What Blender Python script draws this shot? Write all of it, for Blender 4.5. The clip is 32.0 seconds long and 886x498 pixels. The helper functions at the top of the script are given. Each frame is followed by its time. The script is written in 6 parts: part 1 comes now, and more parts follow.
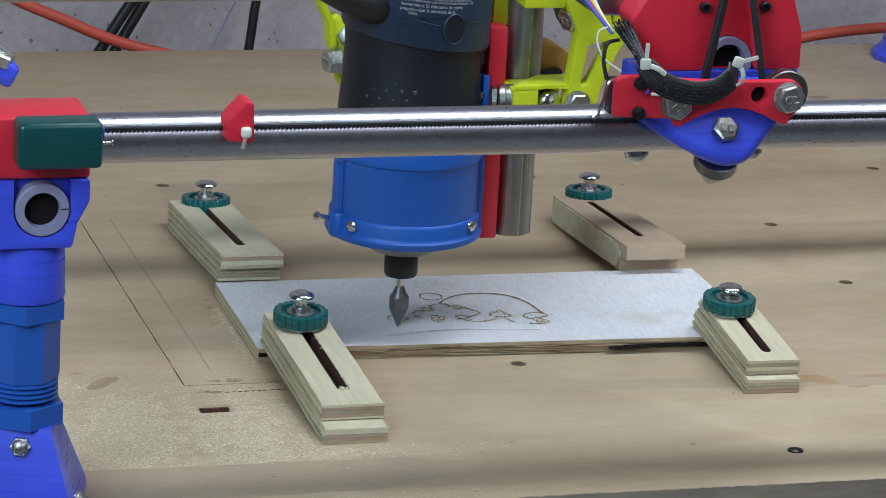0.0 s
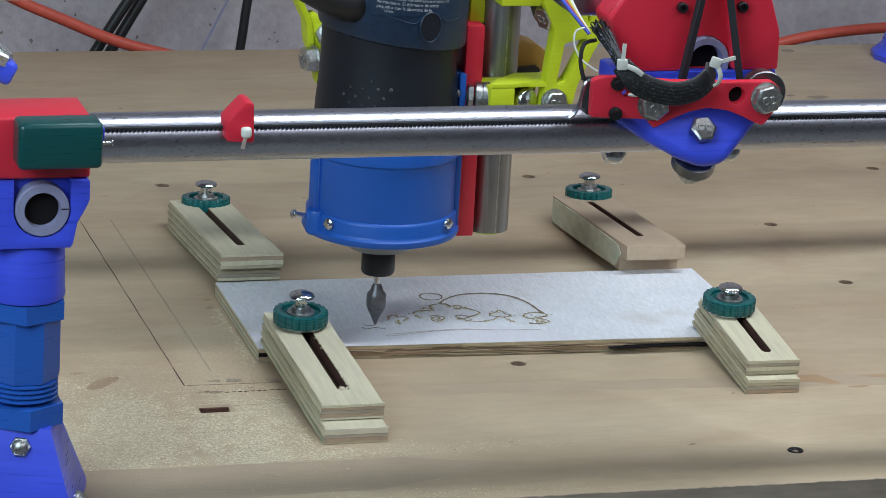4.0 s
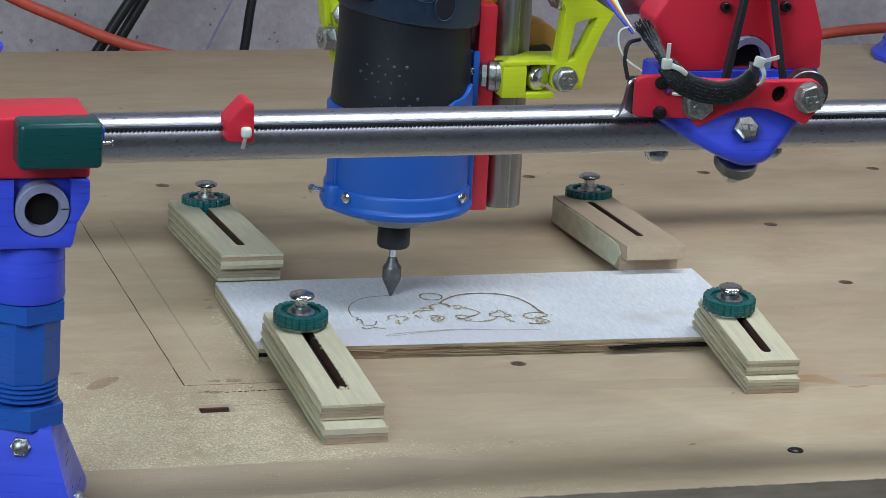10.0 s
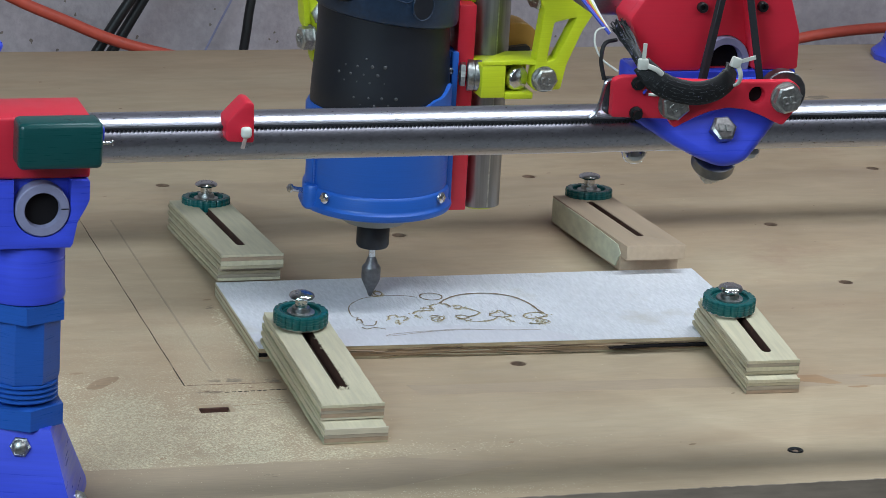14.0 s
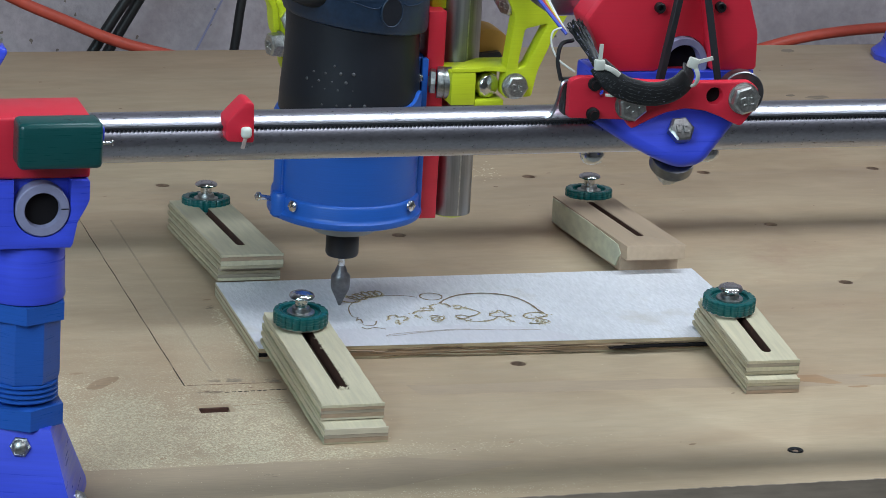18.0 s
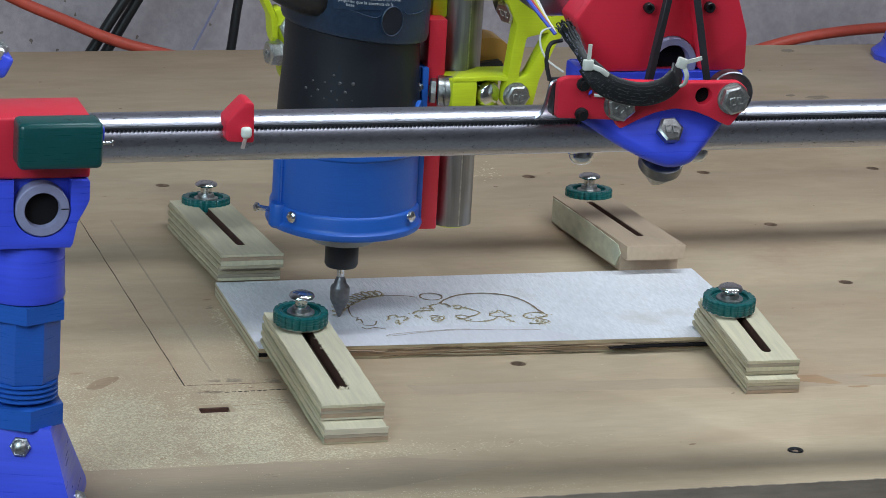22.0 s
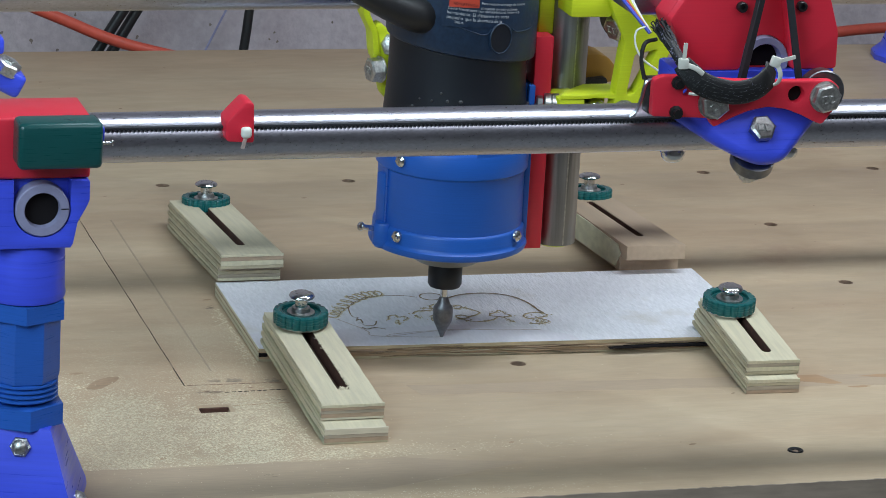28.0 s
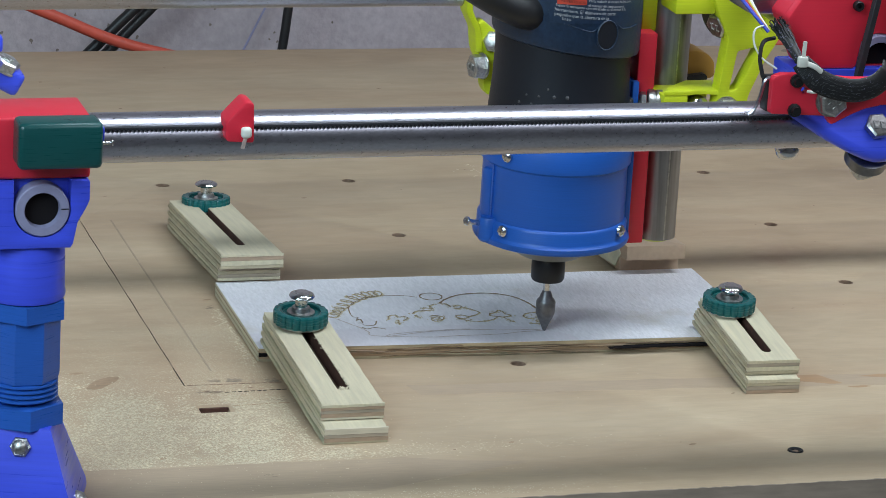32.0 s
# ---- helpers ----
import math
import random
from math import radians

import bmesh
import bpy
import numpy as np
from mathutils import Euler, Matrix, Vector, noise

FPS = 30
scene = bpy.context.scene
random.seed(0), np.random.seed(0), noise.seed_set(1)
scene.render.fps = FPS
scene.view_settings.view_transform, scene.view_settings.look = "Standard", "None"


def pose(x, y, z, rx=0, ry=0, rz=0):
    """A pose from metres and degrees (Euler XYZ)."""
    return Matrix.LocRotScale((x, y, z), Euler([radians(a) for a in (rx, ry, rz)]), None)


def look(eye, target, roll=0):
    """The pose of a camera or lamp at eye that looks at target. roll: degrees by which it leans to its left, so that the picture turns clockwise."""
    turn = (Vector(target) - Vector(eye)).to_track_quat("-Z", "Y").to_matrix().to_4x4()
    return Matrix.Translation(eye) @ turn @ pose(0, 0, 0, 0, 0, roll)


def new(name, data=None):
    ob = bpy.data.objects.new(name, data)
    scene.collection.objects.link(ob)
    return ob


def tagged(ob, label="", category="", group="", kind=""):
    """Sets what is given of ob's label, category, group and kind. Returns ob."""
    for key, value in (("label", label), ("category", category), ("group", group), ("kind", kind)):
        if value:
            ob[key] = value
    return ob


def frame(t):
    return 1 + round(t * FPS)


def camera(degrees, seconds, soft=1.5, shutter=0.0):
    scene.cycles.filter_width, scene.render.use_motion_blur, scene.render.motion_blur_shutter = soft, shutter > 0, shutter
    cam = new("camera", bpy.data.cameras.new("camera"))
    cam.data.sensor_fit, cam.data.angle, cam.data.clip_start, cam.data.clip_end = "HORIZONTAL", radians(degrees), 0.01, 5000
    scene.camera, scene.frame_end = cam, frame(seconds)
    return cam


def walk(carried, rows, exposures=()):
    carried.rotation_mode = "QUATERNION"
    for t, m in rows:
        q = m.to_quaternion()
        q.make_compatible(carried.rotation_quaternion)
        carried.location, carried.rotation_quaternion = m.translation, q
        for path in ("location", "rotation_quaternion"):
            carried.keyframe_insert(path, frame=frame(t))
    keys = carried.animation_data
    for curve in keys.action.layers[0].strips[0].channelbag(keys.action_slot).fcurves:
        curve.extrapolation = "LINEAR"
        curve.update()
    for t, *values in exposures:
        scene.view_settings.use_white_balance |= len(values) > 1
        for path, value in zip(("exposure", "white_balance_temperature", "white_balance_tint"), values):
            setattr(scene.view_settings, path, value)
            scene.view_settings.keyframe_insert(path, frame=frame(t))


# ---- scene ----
cam = camera(15.13, 32.0, soft=0.6)
EYE = (-0.5681, -1.8438, 0.5766)
AIM = (-0.0038, -0.0125, 0.0039)
walk(cam, [(0.0, look(EYE, AIM, 3.31)), (32.0, look(EYE, AIM, 3.31))],
     exposures=[(0.0, -0.12), (6.0, -0.15), (13.0, -0.17), (22.0, -0.17), (25.5, -0.13), (29.0, -0.07), (32.0, -0.04)])

# where the cutter's point stands on the workpiece: seconds, x, y, lift
HEAD = [
    (0, -0.0742, -0.1645, 0.0000), (0.5, -0.0798, -0.1683, 0.0000), (1, -0.0873, -0.1704, 0.0000), (1.5, -0.0928, -0.1626, 0.0000),
    (2, -0.0891, -0.1663, 0.0000), (2.5, -0.0900, -0.1625, 0.0000), (3, -0.0913, -0.1603, 0.0000), (3.5, -0.0843, -0.1597, 0.0000),
    (5.5, -0.0938, -0.1527, 0.0000), (6, -0.0926, -0.1483, 0.0000), (6.5, -0.0951, -0.1465, 0.0000), (7, -0.0948, -0.1378, 0.0000),
    (7.5, -0.0931, -0.1301, 0.0000), (8, -0.0901, -0.1239, 0.0000), (8.5, -0.0848, -0.1179, 0.0000), (9, -0.0783, -0.1132, 0.0000),
    (9.5, -0.0709, -0.1116, 0.0000), (10, -0.0636, -0.1109, 0.0000), (10.5, -0.0561, -0.1123, 0.0000), (11, -0.0494, -0.1160, 0.0000),
    (11.5, -0.0459, -0.1190, 0.0026), (12, -0.0611, -0.1105, 0.0051), (12.5, -0.0695, -0.1075, 0.0000), (13, -0.0692, -0.1053, 0.0000),
    (13.5, -0.0749, -0.1046, 0.0000), (14, -0.0755, -0.1098, 0.0000), (14.5, -0.0796, -0.1066, 0.0000), (16.5, -0.0910, -0.1171, 0.0000),
    (17, -0.0918, -0.1226, 0.0000), (17.5, -0.0967, -0.1189, 0.0000), (18, -0.0971, -0.1243, 0.0000), (18.5, -0.0948, -0.1276, 0.0000),
    (19, -0.0991, -0.1277, 0.0000), (19.5, -0.1022, -0.1317, 0.0000), (20, -0.0971, -0.1319, 0.0000), (20.5, -0.0992, -0.1379, 0.0000),
    (21, -0.1042, -0.1407, 0.0000), (21.5, -0.0988, -0.1421, 0.0000), (22, -0.1027, -0.1446, 0.0000), (22.5, -0.1099, -0.1423, 0.0000),
    (23, -0.1070, -0.1465, 0.0000), (23.5, -0.1028, -0.1534, 0.0000), (24, -0.0994, -0.1601, 0.0000), (24.5, -0.0959, -0.1662, 0.0000),
    (25, -0.0933, -0.1735, 0.0000), (25.5, -0.0915, -0.1806, 0.0000), (27.5, -0.0626, -0.1862, 0.0000), (28, -0.0553, -0.1862, 0.0000),
    (28.5, -0.0477, -0.1858, 0.0000), (29, -0.0399, -0.1856, 0.0000), (29.5, -0.0322, -0.1858, 0.0000), (30, -0.0250, -0.1857, 0.0000),
    (30.5, -0.0174, -0.1852, 0.0000), (31, -0.0094, -0.1833, 0.0000), (31.5, -0.0019, -0.1828, 0.0000), (32, 0.0051, -0.1818, 0.0000),
]
BOARD_TOP = 0.0078

# ---- light ----
world = bpy.data.worlds.new("world")
scene.world = world
world.use_nodes = True
world.node_tree.nodes["Background"].inputs[0].default_value = (0.6, 0.65, 0.75, 1)
world.node_tree.nodes["Background"].inputs[1].default_value = 0.15


def area_lamp(name, m, sx, sy, watts, colour):
    d = bpy.data.lights.new(name, "AREA")
    d.shape, d.size, d.size_y, d.energy, d.color = "RECTANGLE", sx, sy, watts, colour
    ob = new(name, d)
    ob.matrix_world = m
    return ob


area_lamp("tube_light", pose(0.38, -0.365, 0.95, 0, 0, -2), 1.2, 0.13, 11.0, (0.80, 0.905, 1.0))
area_lamp("tube_light", pose(1.00, -2.50, 1.95, 40, 0, 18), 1.9, 0.45, 20.5, (0.84, 0.90, 0.99))
# broad fill added on the left to brighten the leg; its source is unseen
area_lamp("tube_light", pose(-1.15, -1.30, 1.00, 0, -56, 46), 0.9, 0.80, 21.5, (0.66, 0.88, 1.0))


# ---- materials ----
def mat(name, base, rough=0.5, metal=0.0, grain=(60, 60, 60), amount=0.12, large=0.10, bump=0.05, spec=0.5, dirt=None, dirt_scale=9.0,
        dirt_at=0.62, coat=0.0, detail=5.0, worn=0.07):
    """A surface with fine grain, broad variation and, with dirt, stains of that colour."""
    m = bpy.data.materials.new(name)
    m.use_nodes = True
    nt = m.node_tree
    n, link = nt.nodes, nt.links.new
    b = n["Principled BSDF"]
    b.inputs["Metallic"].default_value = metal
    b.inputs["Specular IOR Level"].default_value = spec
    b.inputs["Coat Weight"].default_value = coat
    b.inputs["Coat Roughness"].default_value = 0.15
    tc = n.new("ShaderNodeTexCoord")
    mp = n.new("ShaderNodeMapping")
    mp.inputs["Scale"].default_value = grain
    link(tc.outputs["Object"], mp.inputs[0])
    fine = n.new("ShaderNodeTexNoise")
    fine.inputs["Scale"].default_value = 1.0
    fine.inputs["Detail"].default_value = detail
    link(mp.outputs[0], fine.inputs["Vector"])
    broad = n.new("ShaderNodeTexNoise")
    broad.inputs["Scale"].default_value = 14.0
    broad.inputs["Detail"].default_value = 3.0
    link(tc.outputs["Object"], broad.inputs["Vector"])

    def remap(src, lo, hi):
        r = n.new("ShaderNodeMapRange")
        r.inputs[1].default_value, r.inputs[2].default_value = 0.3, 0.7
        r.inputs[3].default_value, r.inputs[4].default_value = lo, hi
        link(src, r.inputs[0])
        return r.outputs[0]
    f1 = remap(fine.outputs[0], 1 - amount, 1 + amount)
    f2 = remap(broad.outputs[0], 1 - large, 1 + large)
    mul = n.new("ShaderNodeMath")
    mul.operation = "MULTIPLY"
    link(f1, mul.inputs[0])
    link(f2, mul.inputs[1])
    sc = n.new("ShaderNodeVectorMath")
    sc.operation = "SCALE"
    sc.inputs[0].default_value = base
    link(mul.outputs[0], sc.inputs["Scale"])
    colour = sc.outputs[0]
    if dirt:
        st = n.new("ShaderNodeTexNoise")
        st.inputs["Scale"].default_value = dirt_scale
        st.inputs["Detail"].default_value = 7.0
        st.inputs["Roughness"].default_value = 0.65
        link(tc.outputs["Object"], st.inputs["Vector"])
        rr = n.new("ShaderNodeMapRange")
        rr.inputs[1].default_value, rr.inputs[2].default_value = dirt_at, dirt_at + 0.12
        rr.inputs[4].default_value = 0.8
        link(st.outputs[0], rr.inputs[0])
        mx = n.new("ShaderNodeMix")
        mx.data_type = "RGBA"
        link(rr.outputs[0], mx.inputs["Factor"])
        link(colour, mx.inputs["A"])
        mx.inputs["B"].default_value = (*dirt, 1)
        colour = mx.outputs["Result"]
    link(colour, b.inputs["Base Color"])
    link(remap(fine.outputs[0], max(0.02, rough - worn), min(1, rough + worn)), b.inputs["Roughness"])
    if bump:
        bp = n.new("ShaderNodeBump")
        bp.inputs["Strength"].default_value = bump
        bp.inputs["Distance"].default_value = 0.001
        link(fine.outputs[0], bp.inputs["Height"])
        link(bp.outputs[0], b.inputs["Normal"])
    return m


def broad_bands(m, sx, sy, sz, lo, hi):
    """Adds wide soft patches of the sheet's own figure to a material."""
    n, link = m.node_tree.nodes, m.node_tree.links
    b = n["Principled BSDF"]
    src = b.inputs["Base Color"].links[0].from_socket
    tc = n.new("ShaderNodeTexCoord")
    mp = n.new("ShaderNodeMapping")
    mp.inputs["Scale"].default_value = (sx, sy, sz)
    tx = n.new("ShaderNodeTexNoise")
    tx.inputs["Scale"].default_value = 1.0
    tx.inputs["Detail"].default_value = 4.0
    tx.inputs["Distortion"].default_value = 0.6
    link.new(tc.outputs["Object"], mp.inputs[0])
    link.new(mp.outputs[0], tx.inputs["Vector"])
    r = n.new("ShaderNodeMapRange")
    r.inputs[1].default_value, r.inputs[2].default_value, r.inputs[3].default_value, r.inputs[4].default_value = 0.38, 0.62, 0.0, 1.0
    link.new(tx.outputs[0], r.inputs[0])
    mx = n.new("ShaderNodeMix")
    mx.data_type, mx.blend_type = "RGBA", "MULTIPLY"
    mx.inputs["Factor"].default_value = 1.0
    tint = n.new("ShaderNodeMix")
    tint.data_type = "RGBA"
    tint.inputs["A"].default_value, tint.inputs["B"].default_value = (*lo, 1), (*hi, 1)
    link.new(r.outputs[0], tint.inputs["Factor"])
    link.new(src, mx.inputs["A"])
    link.new(tint.outputs["Result"], mx.inputs["B"])
    link.new(mx.outputs["Result"], b.inputs["Base Color"])
    return m


TABLE = mat("table_ply", (0.500, 0.384, 0.262), 0.66, 0, (70, 700, 300), 0.05, 0.07, 0.04, dirt=(0.43, 0.30, 0.205), dirt_scale=7, dirt_at=0.60)
broad_bands(TABLE, 2.4, 11, 5, (0.95, 0.905, 0.875), (1.03, 1.045, 1.045))
broad_bands(TABLE, 9, 60, 9, (0.965, 0.95, 0.935), (1.02, 1.02, 1.02))
broad_bands(TABLE, 34, 90, 9, (0.95, 0.94, 0.93), (1.015, 1.015, 1.015))
# veneer brown, used again for the strip that carries the rail's shadow
BAND = mat("veneer_and_rail_shade", (0.435, 0.325, 0.225), 0.66, 0, (60, 900, 300), 0.08, 0.08, 0.05)
KNOT = mat("orange_figure", (0.42, 0.265, 0.15), 0.66, 0, (20, 300, 100), 0.12)
TABLE_EDGE = mat("table_edge", (0.34, 0.27, 0.20), 0.8, 0, (8, 60, 400), 0.2)
EDGE = mat("raw_edge", (0.29, 0.225, 0.175), 0.85, 0, (60, 200, 300), 0.15, 0.15, 0.3)
PLY = mat("birch_ply", (0.62, 0.55, 0.39), 0.65, 0, (420, 30, 420), 0.10, 0.03, 0.12)
PLY_DARK = mat("ply_cross_grain", (0.46, 0.39, 0.265), 0.75, 0, (90, 90, 500), 0.2, 0.15, 0.15)
PLY_TAN = mat("ply_tan_edge", (0.52, 0.405, 0.255), 0.8, 0, (60, 200, 600), 0.3, 0.2, 0.3)
PLY_RED = mat("ply_red_core", (0.44, 0.31, 0.215), 0.75, 0, (90, 90, 500), 0.2, 0.15, 0.15)
PLY_GREY = mat("ply_grey_core", (0.40, 0.33, 0.25), 0.75, 0, (60, 60, 700), 0.2, 0.15, 0.15)
PLY_SIDE = mat("ply_side", (0.50, 0.46, 0.31), 0.75, 0, (60, 40, 900), 0.25, 0.1, 0.2)
PLY_PALE = mat("ply_pale_core", (0.64, 0.56, 0.43), 0.7, 0, (60, 60, 700), 0.12, 0.08, 0.12)
PINE = mat("planed_wood", (0.46, 0.34, 0.235), 0.6, 0, (260, 14, 260), 0.07, 0.03, 0.06)
WHITE = mat("whitewashed_ply", (0.745, 0.735, 0.77), 0.6, 0, (800, 190, 60), 0.10, 0.05, 0.7, dirt=(0.62, 0.58, 0.55), dirt_scale=16, dirt_at=0.57)
THIN = mat("thin_whitewash", (0.715, 0.69, 0.73), 0.6, 0, (800, 190, 60), 0.06, 0.04, 0.1, dirt=(0.63, 0.57, 0.56), dirt_scale=16, dirt_at=0.58)
CORE = mat("splintered_core", (0.43, 0.30, 0.195), 0.85, 0, (25, 200, 700), 0.35, 0.25, 0.5)
GAP = mat("void_shade_and_lines", (0.012, 0.010, 0.011), 0.95, spec=0.1)
RECESS_DARK = mat("recess_dark", (0.105, 0.048, 0.033), 0.9, 0, (300, 300, 300), 0.3)
DULL = mat("dull_stud", (0.065, 0.065, 0.07), 0.6)
CUT = mat("cut_groove", (0.25, 0.17, 0.10), 0.85, 0, (900, 900, 900), 0.35)
SCROLL = mat("shaded_cut", (0.25, 0.18, 0.115), 0.85, 0, (900, 900, 900), 0.35)
CHIP = mat("wood_chips", (0.60, 0.52, 0.37), 0.8, 0, (900, 900, 900), 0.25)
CURL = mat("pale_shaving", (0.66, 0.57, 0.40), 0.8, 0, (900, 900, 900), 0.2)
DUST = mat("sawdust", (0.60, 0.51, 0.36), 0.9, 0, (900, 900, 900), 0.2)
STEEL = mat("galvanised_steel", (0.45, 0.45, 0.51), 0.30, 1, (500, 900, 900), 0.10, 0.06, 0.0, worn=0.03)
STEEL_V = mat("galvanised_upright", (0.33, 0.33, 0.34), 0.40, 1, (260, 260, 10), 0.35, 0.25, 0.05, worn=0.12)
BORE = mat("drilled_wall", (0.27, 0.175, 0.12), 0.9, 0, (300, 300, 300), 0.3)
PENCIL = mat("pencil_grey", (0.40, 0.305, 0.215), 0.8, 0, (60, 300, 60), 0.15)
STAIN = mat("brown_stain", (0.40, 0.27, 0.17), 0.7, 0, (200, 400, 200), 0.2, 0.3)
SMUDGE = mat("pencil_smudge", (0.27, 0.21, 0.155), 0.8, 0, (60, 200, 60), 0.3, 0.3)
ZINC = mat("zinc_bolt", (0.50, 0.495, 0.48), 0.38, 1, (700, 700, 700), 0.25, 0.2, 0.12)
CHROME = mat("chrome", (0.62, 0.63, 0.64), 0.19, 1, (420, 420, 420), 0.08, 0.1, 0.25)
NOSE = mat("cast_nose", (0.34, 0.34, 0.30), 0.5, 0.6, (300, 300, 300), 0.1)
CARBIDE = mat("grey_carbide", (0.20, 0.195, 0.205), 0.42, 0.8, (500, 500, 500), 0.2)
# darker copy of ZINC that takes the lamp's glare down by colour
BOLT = mat("dimmed_zinc_bolt", (0.31, 0.31, 0.305), 0.36, 1, (600, 600, 600), 0.25, 0.2, 0.15)
DARKSTEEL = mat("dark_steel", (0.20, 0.20, 0.21), 0.38, 1, (300, 300, 300), 0.15)
BLACKSCREW = mat("black_oxide", (0.015, 0.015, 0.016), 0.4, 0.3, (300, 300, 300), 0.2)
RED = mat("red_print", (0.69, 0.023, 0.048), 0.40, 0, (40, 40, 1800), 0.02, 0.06, 0.012)
BLUE = mat("blue_print", (0.054, 0.088, 0.74), 0.33, 0, (30, 30, 600), 0.08, 0.07, 0.06)
MIDBLUE = mat("mid_blue_print", (0.022, 0.115, 0.50), 0.33, 0, (60, 60, 2600), 0.07, 0.06, 0.06)
LIGHTBLUE = mat("bright_blue_print", (0.014, 0.112, 0.50), 0.40, 0, (40, 40, 2400), 0.05, 0.05, 0.05)
KNOB = mat("teal_knob_print", (0.008, 0.105, 0.104), 0.26, 0, (60, 60, 1200), 0.15, 0.12, 0.1)
GREEN = mat("dark_green_print", (0.004, 0.066, 0.064), 0.32, 0, (60, 60, 2600), 0.12, 0.1, 0.08)
YELLOW = mat("neon_yellow_print", (0.575, 0.645, 0.02), 0.40, 0, (60, 60, 2600), 0.06, 0.06, 0.06)
RUBBER = mat("black_rubber", (0.0085, 0.0105, 0.0165), 0.46, 0, (500, 500, 500), 0.10, 0.15, 0.02, worn=0.03)
NAVY_DEEP = mat("navy_recess_shade", (0.004, 0.006, 0.012), 0.5, 0, (500, 500, 500), 0.1)
BADGE = mat("worn_badge", (0.045, 0.035, 0.028), 0.6, 0, (400, 400, 400), 0.5)
NAVY = mat("navy_housing", (0.0095, 0.026, 0.059), 0.42, 0, (500, 500, 500), 0.2, 0.12, 0.08)
BLACK = mat("black_plastic", (0.012, 0.012, 0.013), 0.45, 0, (400, 400, 400), 0.2)
PALE_SIDE = mat("pale_side", (0.66, 0.66, 0.50), 0.75, 0, (90, 90, 200), 0.12, 0.12, 0.2)
GREYPVC = mat("grey_sleeve", (0.27, 0.26, 0.40), 0.45, 0, (300, 300, 300), 0.06, 0.08)
NYLON = mat("white_nylon", (0.70, 0.69, 0.62), 0.4, 0, (300, 300, 300), 0.05)
THIN_NYLON = mat("thin_nylon", (0.70, 0.55, 0.50), 0.4, 0, (300, 300, 300), 0.05)
THIN_NYLON.node_tree.nodes["Principled BSDF"].inputs["Transmission Weight"].default_value = 0.5
BRAID = mat("braided_sleeve", (0.006, 0.006, 0.007), 0.52, 0, (900, 900, 900), 0.5, 0.2, 0.12)
BELT = mat("belt_rubber", (0.018, 0.018, 0.022), 0.6, 0, (600, 600, 600), 0.2)
ORANGE = mat("orange_cord", (0.55, 0.080, 0.048), 0.5, 0, (200, 200, 200), 0.08)
WALL = mat("rough_painted_wall", (0.415, 0.353, 0.370), 0.8, 0, (170, 170, 170), 0.10, 0.10, 1.0, dirt=(0.20, 0.17, 0.14), dirt_scale=46, dirt_at=0.70)
PLAIN = mat("room_paint", (0.34, 0.33, 0.33), 0.85, 0, (30, 30, 30), 0.04, 0.05, 0.2)
CONCRETE = mat("concrete_floor", (0.30, 0.29, 0.27), 0.8, 0, (40, 40, 40), 0.15, 0.2, 0.2)
PRINT = mat("white_ink", (0.46, 0.48, 0.50), 0.5)
REDINK = mat("red_ink", (0.55, 0.06, 0.03), 0.5)
BROWN = mat("amber_wood", (0.42, 0.22, 0.035), 0.5, 0, (60, 60, 60), 0.15)
SPOT = mat("chipped_paint", (0.19, 0.15, 0.13), 0.9, 0, (300, 300, 300), 0.3)
WIRES = [mat(c, v, 0.4) for c, v in (("wire_blue", (0.03, 0.06, 0.5)), ("wire_red", (0.5, 0.03, 0.02)), ("wire_yellow", (0.55, 0.5, 0.03)), ("wire_white", (0.7, 0.7, 0.7)))]


# ---- building helpers ----
def merge(bm, tmp, m=None):
    if m is not None:
        bmesh.ops.transform(tmp, matrix=m, verts=tmp.verts)
    me = bpy.data.meshes.new("tmp")
    tmp.to_mesh(me)
    tmp.free()
    bm.from_mesh(me)
    bpy.data.meshes.remove(me)
    return bm


def box(x0, x1, y0, y1, z0, z1, b=0.0, seg=2, bm=None, m=None):
    bm = bm or bmesh.new()
    t = bmesh.new()
    bmesh.ops.create_cube(t, size=1, matrix=Matrix.Translation(((x0 + x1) / 2, (y0 + y1) / 2, (z0 + z1) / 2)) @ Matrix.Diagonal((x1 - x0, y1 - y0, z1 - z0, 1)))
    if b:
        bmesh.ops.bevel(t, geom=t.edges[:], offset=b, segments=seg, affect="EDGES", profile=0.5)
    return merge(bm, t, m)


def lathe(prof, seg=32, m=None, bm=None):
    """A turned body round z from (radius, height) pairs."""
    bm = bm or bmesh.new()
    t = bmesh.new()
    rings = []
    for r, z in prof:
        if r <= 1e-7:
            rings.append([t.verts.new((0, 0, z))])
        else:
            rings.append([t.verts.new((r * math.cos(2 * math.pi * i / seg), r * math.sin(2 * math.pi * i / seg), z)) for i in range(seg)])
    for a, c in zip(rings, rings[1:]):
        for i in range(seg):
            j = (i + 1) % seg
            q = [a[i % len(a)], a[j % len(a)], c[j % len(c)], c[i % len(c)]]
            q = list(dict.fromkeys(q))
            if len(q) > 2:
                t.faces.new(q)
    for ring, flip in ((rings[0], True), (rings[-1], False)):
        if len(ring) > 2 and prof[0] != prof[-1]:
            t.faces.new(ring[::-1] if flip else ring)
    if prof[0] == prof[-1]:
        bmesh.ops.remove_doubles(t, verts=t.verts, dist=1e-7)
    bmesh.ops.recalc_face_normals(t, faces=t.faces)
    return merge(bm, t, m)


